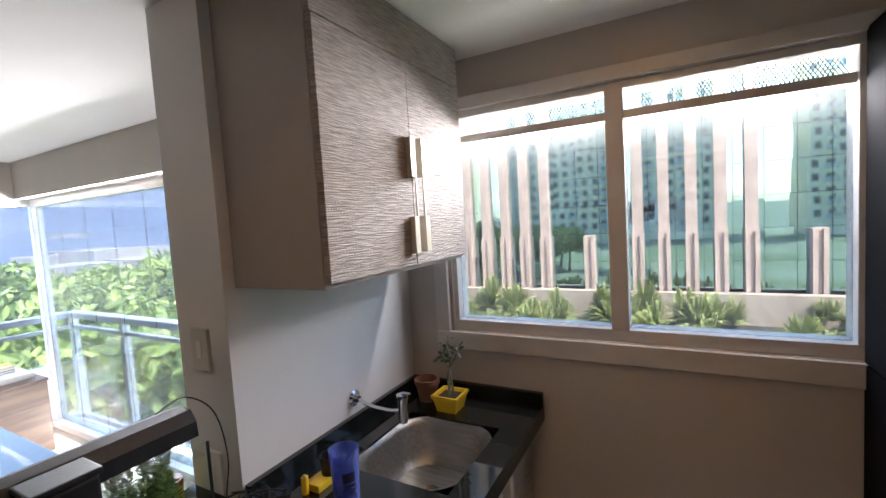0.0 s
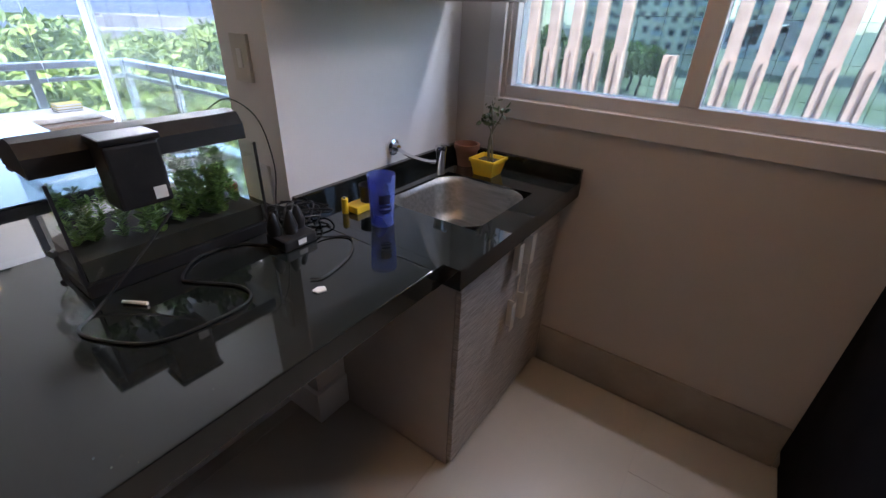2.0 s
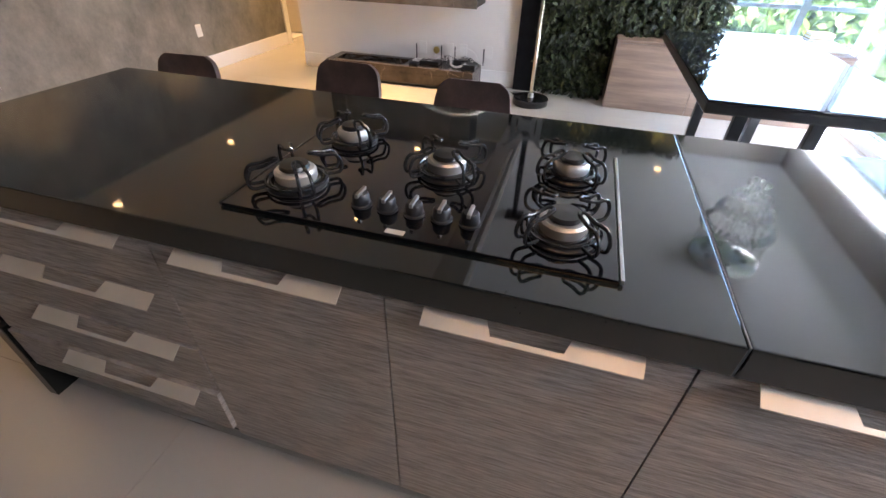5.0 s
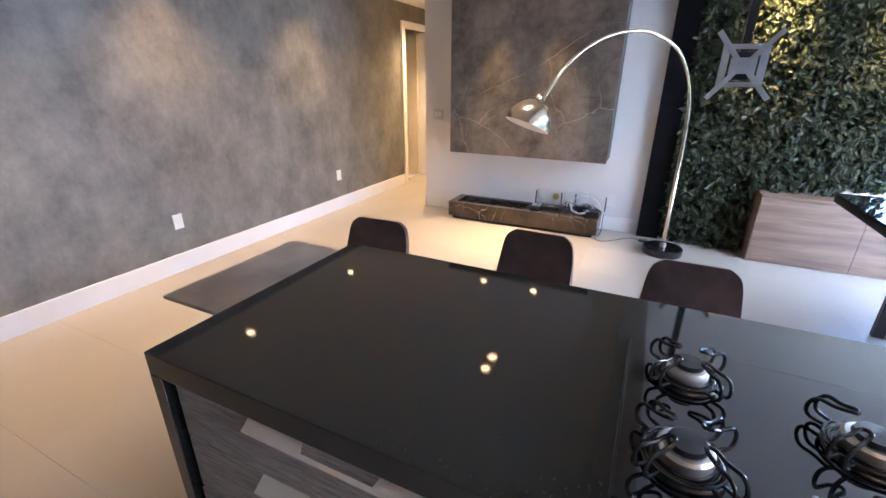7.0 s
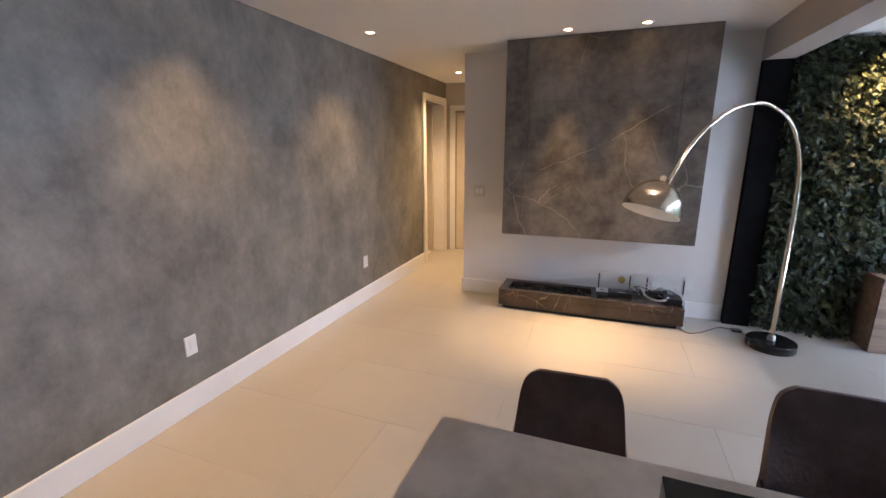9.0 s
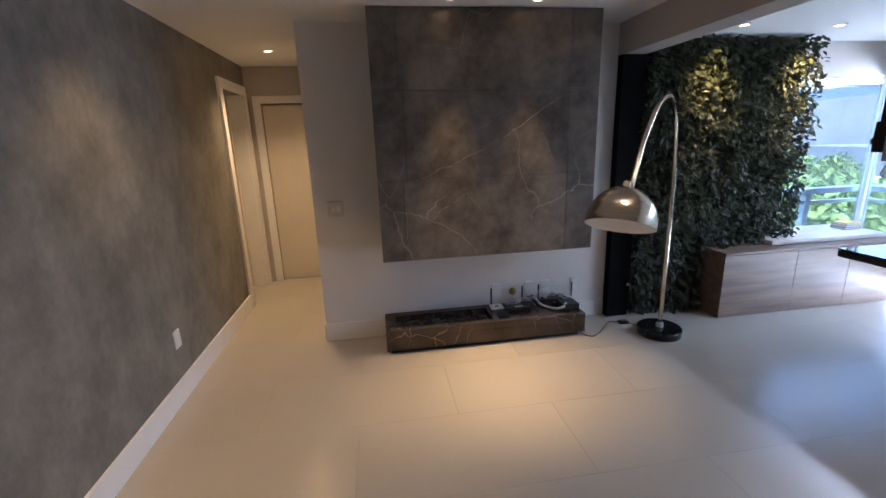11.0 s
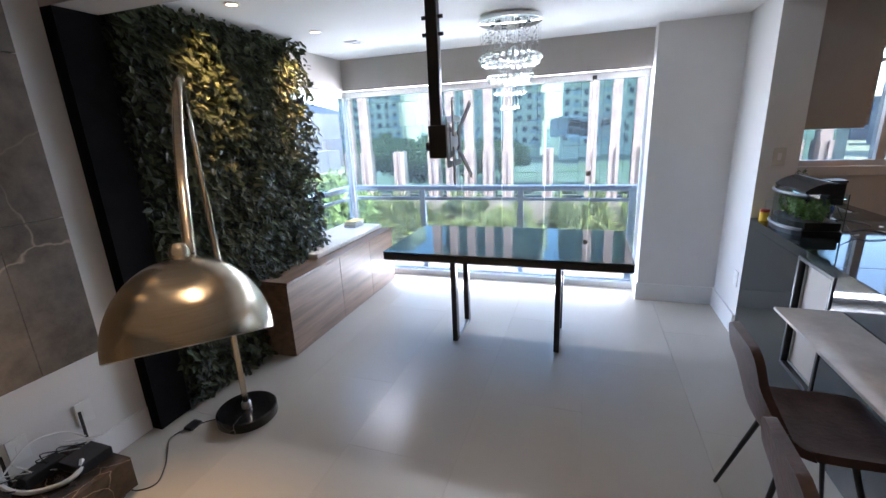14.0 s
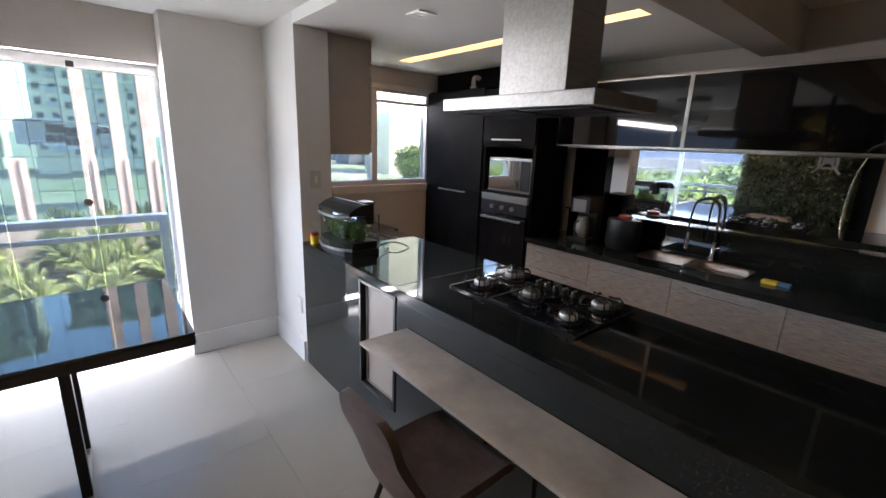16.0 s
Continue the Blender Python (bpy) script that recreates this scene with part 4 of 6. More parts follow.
for p, w, u, s in zip(spots[:300], ways[:300], ups[:300], sizes[:300]):
    w = Vector(w).normalized()
    side = w.cross(Vector(u)).normalized()
    nr = side.cross(w)
    m = Matrix((side, w, nr)).transposed().to_4x4()
    ob = new("leaf", one)
    ob.parent = gw
    ob.matrix_local = Matrix.Translation(Vector(p) + Vector((0.03, 0, 0)) - gw.location) @ m @ Matrix.Scale(s, 4)

# ---- kitchen: sink, hob, hood ----
M_BURNER = surf("burner_alloy", (0.62, 0.60, 0.56), (0.74, 0.72, 0.68), 20, 0.38, 0.8)
M_CAP = surf("enamel_cap", (0.012, 0.012, 0.012), (0.02, 0.02, 0.02), 20, 0.3)
M_GRATE = surf("grate_enamel", (0.02, 0.02, 0.02), (0.04, 0.04, 0.04), 20, 0.18, 0.4)
M_YELLOW = surf("yellow_plastic", (0.75, 0.48, 0.02), (0.82, 0.55, 0.03), 8, 0.4)
M_TERRA = surf("terracotta", (0.16, 0.07, 0.04), (0.24, 0.11, 0.07), 8, 0.8, bump=0.1)
M_BLUE = surf("blue_acrylic", (0.30, 0.42, 0.95), (0.34, 0.46, 1.0), 5, 0.12)
M_BLUE.node_tree.nodes["Principled BSDF"].inputs["Transmission Weight"].default_value = 0.7
M_BLUE.node_tree.nodes["Principled BSDF"].inputs["IOR"].default_value = 1.15
M_SINK = surf("worn_steel", (0.24, 0.225, 0.20), (0.33, 0.31, 0.28), 6, 0.42, 1.0, bump=0.05, stretch=(1, 12, 12))
M_RED = surf("red_plastic", (0.35, 0.03, 0.02), (0.42, 0.05, 0.03), 5, 0.3)
M_EARTH = surf("potting_soil", (0.03, 0.022, 0.015), (0.06, 0.045, 0.03), 30, 0.95, bump=0.5)


def basin(x0, x1, y0, y1, top, depth, r, bm=None):
    """An open rounded bowl with a rolled rim."""
    bm = bm or bmesh.new()
    rings = []
    for inset, z in ((-0.008, top + 0.002), (0.0, top - 0.001), (0.012, top - 0.02), (0.025, top - depth + 0.03), (0.05, top - depth), (0.12, top - depth - 0.004)):
        rings.append([bm.verts.new((px, py, z)) for px, py in rounded(x0 + inset, x1 - inset, y0 + inset, y1 - inset, max(r - inset * 0.5, 0.02))])
    n = len(rings[0])
    for a, b in zip(rings, rings[1:]):
        for i in range(n):
            bm.faces.new((a[i], a[(i + 1) % n], b[(i + 1) % n], b[i]))
    bm.faces.new(rings[-1])
    return bm


sk = thing("bar_sink", (-0.604, 1.208, 0.75), "stainless steel undermount sink in black granite", "sink")
part("bowl", basin(SX0 + 0.002, SX1 - 0.002, SY0 + 0.002, SY1 - 0.002, 0.912, 0.15, 0.115), M_SINK, sk, smooth=True)
part("drain", lathe([(0.0, 0.0), (0.03, 0.0), (0.034, 0.004), (0.02, 0.006)], 20, (-0.604, 1.208, 0.760)), M_CHROME, sk, "chrome drain")
tap = thing("wall_tap", (-0.91, 1.225, 1.03), "chrome wall-mounted tap with a thin spout", "tap")
wallx = Matrix.Rotation(radians(90), 4, "Y")
part("flange", lathe([(0.0, 0.0), (0.03, 0.0), (0.03, 0.008), (0.018, 0.014), (0.012, 0.03)], 24, (-0.922, 1.225, 1.03), m=wallx), M_CHROME, tap, smooth=True)
part("spout", tube(curve_points([(-0.90, 1.225, 1.03), (-0.84, 1.225, 1.012), (-0.76, 1.225, 1.008), (-0.715, 1.225, 1.015)]), 0.007), M_CHROME, tap, smooth=True)
part("body", lathe([(0.0, -0.045), (0.014, -0.045), (0.017, -0.03), (0.017, 0.03), (0.020, 0.04), (0.020, 0.055), (0.0, 0.058)], 20, (-0.70, 1.225, 1.02)), M_CHROME, tap, smooth=True)
part("lever", box(-0.70, -0.665, 1.22, 1.23, 1.078, 1.084, 0.002), M_CHROME, tap)

HX0, HX1, HY0, HY1, HZ = -0.912, -0.456, -1.258, -0.543, 0.9215
hob = thing("gas_hob", (-0.684, -0.9, CT), "black glass gas hob with five burners and five knobs", "hob")
part("glass_plate", box(HX0, HX1, HY0, HY1, HZ, HZ + 0.007, 0.002), M_GLOSSBLACK, hob)
part("side_trim", box(HX0, HX1, HY1 + 0.0005, HY1 + 0.007, HZ, HZ + 0.009, 0.001), M_STEEL, hob, "steel edge strip")
part("side_trim", box(HX0, HX1, HY0 - 0.004, HY0 - 0.0005, HZ, HZ + 0.008, 0.001), M_BLACKMETAL, hob)
part("glass_joint", box(HX0 + 0.03, HX1 - 0.002, -0.782, -0.775, HZ + 0.0072, HZ + 0.0078), M_BLACKMAT, hob)
part("badge", box(-0.475, -0.462, -0.93, -0.895, HZ + 0.0072, HZ + 0.008), M_ALU, hob, "small pale badge")


def burner(x, y, r):
    z = HZ + 0.007
    b = part("burner", lathe([(0.0, 0.0), (r * 1.30, 0.0), (r * 1.34, 0.004), (r * 1.22, 0.009), (r * 1.08, 0.006), (r * 0.98, 0.006), (r * 0.96, 0.012), (r * 0.3, 0.012)], 32, (x, y, z)), M_CAP, hob, "black enamel burner bowl", True)
    part("burner_head", lathe([(r * 0.86, 0.012), (r * 0.90, 0.016), (r * 0.90, 0.030), (r * 0.80, 0.035), (0.0, 0.035)], 32, (x, y, z)), M_BURNER, b, "alloy burner head", True)
    part("burner_cap", lathe([(r * 0.62, 0.035), (r * 0.66, 0.038), (r * 0.60, 0.045), (0.0, 0.047)], 28, (x, y, z)), M_CAP, b, "", True)
    g = bmesh.new()
    for rr, zz in ((1.30, 0.014), (1.12, 0.011)):
        tube([(x + r * rr * math.cos(a), y + r * rr * math.sin(a), z + zz) for a in np.linspace(0, 2 * math.pi, 33)], 0.003, 6, g)
    for k in range(4):
        a = radians(45 + 90 * k)
        c, s = math.cos(a), math.sin(a)
        key = [(r * 1.28, 0.013, 0.010), (r * 1.85, 0.014, 0.012), (r * 1.98, 0.032, 0.012), (r * 1.75, 0.052, 0.011), (r * 1.25, 0.054, 0.009), (r * 0.80, 0.060, 0.007), (r * 0.66, 0.060, 0.0)]
        loop = [(q, h, o) for q, h, o in key] + [(q, h, -o) for q, h, o in reversed(key[:-1])]
        tube(curve_points([(x + c * q - s * o, y + s * q + c * o, z + h) for q, h, o in loop], 4), 0.0034, 7, g)
    part("grate", g, M_GRATE, hob, "black wire pan support", True)


for x, y, r in ((-0.797, -1.15, 0.042), (-0.714, -0.892, 0.046), (-0.790, -0.638, 0.042), (-0.568, -1.163, 0.046), (-0.555, -0.638, 0.046)):
    burner(x, y, r)
for i in range(5):
    y = -1.005 + i * 0.0525
    k = part("knob", lathe([(0.0, 0.0), (0.019, 0.0), (0.020, 0.004), (0.017, 0.006), (0.016, 0.022), (0.013, 0.026), (0.0, 0.026)], 20, (-0.533, y, HZ + 0.007)), M_BLACKMAT, hob, "black knob", True)
    part("grip", box(-0.552, -0.514, y - 0.0035, y + 0.0035, HZ + 0.030, HZ + 0.038, 0.0015), M_STEEL, k, "bright grip bar")

hood = thing("island_hood", (-0.67, -0.87, 1.75), "flat steel island hood with a square chimney", "cooker hood")
part("canopy", box(-0.90, -0.44, -1.22, -0.42, 1.765, 1.82, 0.004), M_STEEL, hood)
part("filter", boxes([(-0.86, -0.68, -1.18, -0.86, 1.757, 1.764), (-0.66, -0.48, -1.18, -0.86, 1.757, 1.764), (-0.86, -0.68, -0.83, -0.49, 1.757, 1.764), (-0.66, -0.48, -0.83, -0.49, 1.757, 1.764)], 0.002), M_BLACKMETAL, hood, "dark grease filters")
part("chimney", box(-0.775, -0.55, -1.01, -0.66, 1.821, 2.299, 0.003), M_STEEL, hood)

# ---- kitchen: tall units and back counter ----
TX = 0.60
tall = thing("pantry_unit", (0.9, 1.17, 0), "tall black pantry cabinet with two doors", "cabinet")
part("body", box(TX + 0.02, 1.195, 0.815, 1.648, 0.0, 2.12), M_BLACKCAB, tall)
for z0, z1 in ((0.08, 1.185), (1.19, 2.11)):
    f = part("cabinet_door", box(TX, TX + 0.019, 0.817, 1.646, z0, z1, 0.002), M_BLACKCAB, tall)
    if z0 < 1:
        part("handle", boxes([(TX - 0.03, TX - 0.02, 1.0, 1.40, 1.155, 1.167), (TX - 0.02, TX, 1.02, 1.03, 1.155, 1.167), (TX - 0.02, TX, 1.37, 1.38, 1.155, 1.167)]), M_STEEL, f, "steel bar handle")
bk = thing("bulkhead_panel", (0.95, 0.86, 2.125), "dark panel closing the gap above the tall units", "panel")
part("panel", box(0.72, 1.195, 0.19, 1.648, 2.125, 2.298), M_BLACKCAB, bk)
pp = thing("exhaust_pipe", (0.66, 1.02, 2.13), "short grey exhaust pipe above the tall units", "pipe")
part("pipe", tube(curve_points([(0.72, 1.02, 2.22), (0.67, 1.02, 2.22), (0.65, 1.02, 2.20), (0.65, 1.02, 2.125)], 5), 0.022, 14), M_ALU, pp, smooth=True)
part("collar", lathe([(0.03, 0.0), (0.032, 0.02), (0.022, 0.024)], 18, (0.65, 1.02, 2.122)), M_ALU, pp)
tall = thing("oven_unit", (0.76, 0.38, 0), "tall black oven housing with a niche for the microwave", "cabinet")
for row in [(TX + 0.02, 1.055, 0.085, 0.69, 0.0, 0.52), (TX + 0.02, 1.055, 0.085, 0.115, 0.52, 2.10), (TX + 0.02, 1.055, 0.66, 0.69, 0.52, 2.10), (TX + 0.02, 1.055, 0.115, 0.66, 1.19, 1.21), (TX + 0.02, 1.055, 0.115, 0.66, 1.60, 2.10), (1.0, 1.055, 0.115, 0.66, 0.52, 1.60)]:
    part("carcass_panel", box(*row), M_BLACKCAB, tall)
f = part("flap_door", box(TX, TX + 0.019, 0.09, 0.685, 1.62, 1.86, 0.002), M_BLACKCAB, tall)
part("handle", boxes([(TX - 0.03, TX - 0.02, 0.22, 0.55, 1.66, 1.672), (TX - 0.02, TX, 0.24, 0.25, 1.66, 1.672), (TX - 0.02, TX, 0.52, 0.53, 1.66, 1.672)]), M_STEEL, f, "steel bar handle")
part("top_door", box(TX, TX + 0.019, 0.09, 0.685, 1.865, 2.09, 0.002), M_BLACKCAB, tall)
f = part("drawer", box(TX, TX + 0.019, 0.09, 0.685, 0.08, 0.51, 0.002), M_BLACKCAB, tall)
ov = thing("oven", (0.75, 0.388, 0.525), "black built-in oven with steel trim and knobs", "oven")
part("body", box(TX + 0.03, 0.99, 0.12, 0.655, 0.525, 1.185), M_BLACKMAT, ov)
dr = part("oven_door", box(TX - 0.005, TX + 0.028, 0.118, 0.657, 0.53, 1.02, 0.003), M_GLOSSBLACK, ov)
part("handle", boxes([(TX - 0.05, TX - 0.035, 0.16, 0.615, 0.965, 0.985), (TX - 0.036, TX - 0.004, 0.17, 0.19, 0.968, 0.982), (TX - 0.036, TX - 0.004, 0.585, 0.605, 0.968, 0.982)], 0.003), M_STEEL, dr, "steel bar handle")
part("control_panel", box(TX - 0.004, TX + 0.028, 0.118, 0.657, 1.025, 1.125, 0.002), M_BLACKMAT, ov)
part("steel_vent", box(TX - 0.004, TX + 0.028, 0.118, 0.657, 1.13, 1.185, 0.002), M_STEEL, ov, "perforated steel strip")
for y in (0.27, 0.39, 0.51):
    part("knob", lathe([(0.0, 0.0), (0.020, 0.0), (0.018, 0.022), (0.0, 0.024)], 18, (TX - 0.004, y, 1.075), m=Matrix.Rotation(radians(-90), 4, "Y")), M_STEEL, ov, "steel knob", True)
mw = thing("microwave", (0.7, 0.39, 1.212), "silver microwave oven with a mirrored door", "microwave")
part("body", box(TX + 0.05, 0.92, 0.14, 0.635, 1.212, 1.51, 0.006), M_STEEL, mw)
part("glass_door", box(TX + 0.04, TX + 0.049, 0.26, 0.62, 1.235, 1.49, 0.003), M_MIRROR, mw, "mirrored glass door")
part("control_panel", box(TX + 0.04, TX + 0.049, 0.15, 0.25, 1.235, 1.49, 0.003), M_BLACKMAT, mw)

for t in (tall, ov, mw):
    t.location.y += 0.12

BC, BF = 0.865, 0.585
back = thing("back_counter", (0.75, -1.5, BC - 0.04), "black granite back counter with an upstand", "counter")
BSX0, BSX1, BSY0, BSY1 = 0.78, 1.09, -1.33, -0.64
for row in [(BF - 0.02, BSX0, -3.6, 0.20, BC - 0.04, BC), (BSX1, 1.195, -3.6, 0.20, BC - 0.04, BC), (BSX0, BSX1, BSY1, 0.20, BC - 0.04, BC), (BSX0, BSX1, -3.6, BSY0, BC - 0.04, BC)]:
    part("worktop_section", box(*row), M_GRANITE, back)
part("upstand", box(1.17, 1.196, -3.6, 0.20, BC + 0.001, 1.075), M_GRANITE, back)
part("ledge", box(1.11, 1.196, -3.6, 0.20, 1.076, 1.09, 0.002), M_GRANITE, back)
structure("wall_panel_dark", box(1.186, 1.198, -0.17, 0.20, 1.091, 1.62), M_GLOSSBLACK, "black glass splashback panel")
mir = tagged(part("splashback_mirror", box(1.187, 1.198, -3.6, -0.172, 1.092, 1.62), M_MIRROR), "mirror splashback above the black back counter", "mirror")
lower = [(-0.41, 0.19, "drawer"), (-1.006, -0.41, "door"), (-1.61, -1.006, "door"), (-2.20, -1.61, "door"), (-2.77, -2.20, "door"), (-3.34, -2.77, "door")]
for y0, y1, kind in lower:
    cab = thing("back_cabinet", (0.75, (y0 + y1) / 2, 0), "taupe laminate base cabinet with drawers and bar handles" if kind == "drawer" else "taupe laminate base cabinet with a bar handle", "cabinet", "back cabinets")
    part("body", box(BF + 0.02, 1.19, y0 + 0.002, y1 - 0.002, 0.11, 0.62 if y0 < -0.4 and y0 > -1.4 else 0.82), M_LAMDARK, cab)
    part("plinth", box(BF + 0.06, 1.19, y0 + 0.002, y1 - 0.002, 0, 0.11), M_BLACKMAT, cab)
    fronts = [(0.62, 0.82), (0.38, 0.615), (0.13, 0.375)] if kind == "drawer" else [(0.13, 0.82)]
    for z0, z1 in fronts:
        f = part("drawer" if kind == "drawer" else "cabinet_door", box(BF, BF + 0.018, y0 + 0.002, y1 - 0.002, z0, z1, 0.0015), M_LAMINATE, cab)
        yc, w = (y0 + y1) / 2, 0.19
        part("handle", boxes([(BF - 0.032, BF - 0.022, yc - w, yc + w, z1 - 0.06, z1 - 0.05), (BF - 0.022, BF, yc - w + 0.02, yc - w + 0.03, z1 - 0.06, z1 - 0.05), (BF - 0.022, BF, yc + w - 0.03, yc + w - 0.02, z1 - 0.06, z1 - 0.05)]), M_STEEL, f, "steel bar handle")
for y0, y1 in ((-0.82, 0.19), (-1.82, -0.82), (-2.82, -1.82), (-3.6, -2.82)):
    cab = thing("upper_cabinet", (1.0, (y0 + y1) / 2, 1.63), "black glass wall cabinet in an aluminium frame", "cabinet", "upper cabinets")
    part("body", box(0.88, 1.196, y0 + 0.002, y1 - 0.002, 1.63, 2.12), M_BLACKCAB, cab)
    f = part("glass_door", box(0.864, 0.878, y0 + 0.012, y1 - 0.012, 1.645, 2.105), M_GLOSSBLACK, cab, "black glass flap door")
    part("door_frame", boxes([(0.86, 0.879, y0 + 0.002, y1 - 0.002, 1.63, 1.645), (0.86, 0.879, y0 + 0.002, y1 - 0.002, 2.105, 2.12), (0.86, 0.879, y0 + 0.002, y0 + 0.012, 1.645, 2.105), (0.86, 0.879, y1 - 0.012, y1 - 0.002, 1.645, 2.105)]), M_STEEL, f, "aluminium frame")
    part("handle", box(0.84, 0.86, (y0 + y1) / 2 - 0.12, (y0 + y1) / 2 + 0.12, 1.622, 1.63), M_STEEL, f, "steel pull")

sk = thing("double_sink", (0.93, -0.98, 0.68), "double bowl stainless steel sink", "sink")
part("bowl", basin(BSX0 + 0.002, BSX1 - 0.002, -0.97, BSY1 - 0.002, BC + 0.003, 0.17, 0.05), M_STEEL, sk, smooth=True)
part("bowl", basin(BSX0 + 0.002, BSX1 - 0.002, BSY0 + 0.002, -0.99, BC + 0.003, 0.17, 0.05), M_STEEL, sk, smooth=True)
part("divider", box(BSX0 + 0.004, BSX1 - 0.004, -0.992, -0.968, BC - 0.03, BC + 0.004, 0.003), M_STEEL, sk)
fc = thing("spring_faucet", (1.0, -1.02, BC), "chrome faucet with a spring hose", "faucet")
part("base", lathe([(0.0, 0.0), (0.026, 0.0), (0.026, 0.01), (0.018, 0.02), (0.016, 0.14), (0.0, 0.14)], 20, (1.0, -1.02, BC)), M_CHROME, fc, smooth=True)
path = curve_points([(1.0, -1.02, BC + 0.13), (1.0, -1.02, BC + 0.33), (0.985, -1.0, BC + 0.42), (0.94, -0.95, BC + 0.445), (0.89, -0.90, BC + 0.41), (0.875, -0.885, BC + 0.30), (0.875, -0.885, BC + 0.16)], 10)
part("hose", tube(path, 0.007, 8), M_BLACKMAT, fc, "black hose", True)
bm = bmesh.new()
coil = []
for i in range(len(path) - 22):
    a, b = path[i], path[i + 1]
    dd = (b - a).normalized()
    s1 = dd.orthogonal().normalized()
    s2 = dd.cross(s1)
    for k in range(10):
        f = k / 10
        t = (i + f) * 2 * math.pi * 1.1
        coil.append(a.lerp(b, f) + (Vector((math.cos(t), math.sin(t), 0)) if abs(dd.z) > 0.8 else (s1 * math.cos(t) + s2 * math.sin(t))) * 0.013)
tube(coil, 0.0022, 4, bm)
part("spring", bm, M_CHROME, fc, "chrome spring", True)
part("spray_head", lathe([(0.0, -0.02), (0.015, -0.02), (0.017, 0.05), (0.010, 0.10), (0.0, 0.10)], 16, (0.875, -0.885, BC + 0.10)), M_CHROME, fc, smooth=True)
part("lever", tube([(1.0, -1.035, BC + 0.09), (0.96, -1.08, BC + 0.115)], 0.006, 8), M_CHROME, fc)
fc.location += Vector((0.13, -0.02, 0))

cm = thing("coffee_maker", (0.80, -0.16, BC), "black and steel drip coffee maker on the back counter", "coffee maker")
part("base", box(0.70, 0.90, -0.25, -0.07, BC, BC + 0.03, 0.006), M_BLACKMAT, cm)
part("tower", box(0.83, 0.91, -0.25, -0.07, BC + 0.03, BC + 0.36, 0.01), M_BLACKMAT, cm)
part("brew_head", box(0.70, 0.91, -0.25, -0.07, BC + 0.24, BC + 0.37, 0.012), M_BLACKMAT, cm)
part("front_plate", box(0.695, 0.70, -0.22, -0.10, BC + 0.25, BC + 0.35, 0.002), M_STEEL, cm, "steel front plate")
part("carafe", lathe([(0.0, 0.0), (0.055, 0.0), (0.065, 0.03), (0.062, 0.10), (0.045, 0.15), (0.045, 0.17), (0.0, 0.17)], 24, (0.765, -0.16, BC + 0.032)), M_STEEL, cm, "steel carafe", True)
part("carafe_handle", tube(curve_points([(0.705, -0.16, BC + 0.17), (0.665, -0.16, BC + 0.16), (0.66, -0.16, BC + 0.09), (0.70, -0.16, BC + 0.06)], 5), 0.008, 8), M_BLACKMAT, cm)
fr = thing("rice_cooker", (0.82, -0.42, BC), "black pot-shaped cooker with a dark red lid knob", "cooker")
part("body", lathe([(0.0, 0.0), (0.11, 0.0), (0.13, 0.03), (0.13, 0.20), (0.12, 0.23), (0.0, 0.24)], 28, (0.82, -0.42, BC)), M_BLACKMAT, fr, smooth=True)
part("lid_knob", lathe([(0.0, 0.0), (0.05, 0.0), (0.052, 0.02), (0.0, 0.03)], 24, (0.82, -0.42, BC + 0.235)), M_RED, fr, "dark red lid knob", True)
sp = thing("dish_sponge", (0.72, -1.48, BC), "yellow and blue dish sponge on the back counter", "sponge")
part("sponge", box(0.69, 0.75, -1.52, -1.44, BC, BC + 0.022, 0.006), M_YELLOW, sp)
part("scourer", box(0.70, 0.76, -1.58, -1.52, BC, BC + 0.018, 0.005), surf("blue_cloth", (0.10, 0.25, 0.45), (0.2, 0.4, 0.6), 20, 0.9), sp, "blue cloth")
cm.location += Vector((0.12, 0.03, 0))
fr.location += Vector((0.13, -0.04, 0))
sp.location += Vector((0.12, 0.02, 0))

# ---- things on the island ----
AX0, AX1, AY0, AY1, AZ = -1.055, -0.862, 0.195, 0.62, CT
aq = thing("aquarium", (-0.955, 0.42, AZ), "small glass aquarium with water plants and a black lid", "aquarium")


def bow(x0, x1, y0, y1, n=10):
    """Tank outline with a bowed side towards the living room."""
    pts = [(x1, y0), (x1, y1)]
    for i in range(n + 1):
        f = i / n
        y_ = y1 + (y0 - y1) * f
        pts.append((x0 - 0.075 * math.sin(math.pi * f) ** 0.7, y_))
    return pts


part("base", prism(bow(AX0, AX1, AY0, AY1), AZ, AZ + 0.03, 0.002), M_BLACKMAT, aq, "black plastic base")
outer = bow(AX0 + 0.004, AX1 - 0.004, AY0 + 0.004, AY1 - 0.004)
bm = bmesh.new()
ring = [[bm.verts.new((px, py, zz)) for px, py in outer] for zz in (AZ + 0.03, AZ + 0.235)]
for i in range(len(outer)):
    j = (i + 1) % len(outer)
    bm.faces.new((ring[0][i], ring[0][j], ring[1][j], ring[1][i]))
part("tank_glass", bm, M_WATER, aq, "clear glass tank").visible_shadow = False
bm = prism(bow(AX0 + 0.008, AX1 - 0.008, AY0 + 0.008, AY1 - 0.008), AZ + 0.205, AZ + 0.207)
part("water_surface", bm, M_GLASS, aq, "still water surface").visible_shadow = False
part("gravel", prism(bow(AX0 + 0.01, AX1 - 0.01, AY0 + 0.01, AY1 - 0.01), AZ + 0.031, AZ + 0.075), M_SOIL, aq, "black gravel")
M_RIM = surf("grey_rim", (0.16, 0.165, 0.17), (0.22, 0.225, 0.23), 10, 0.35)
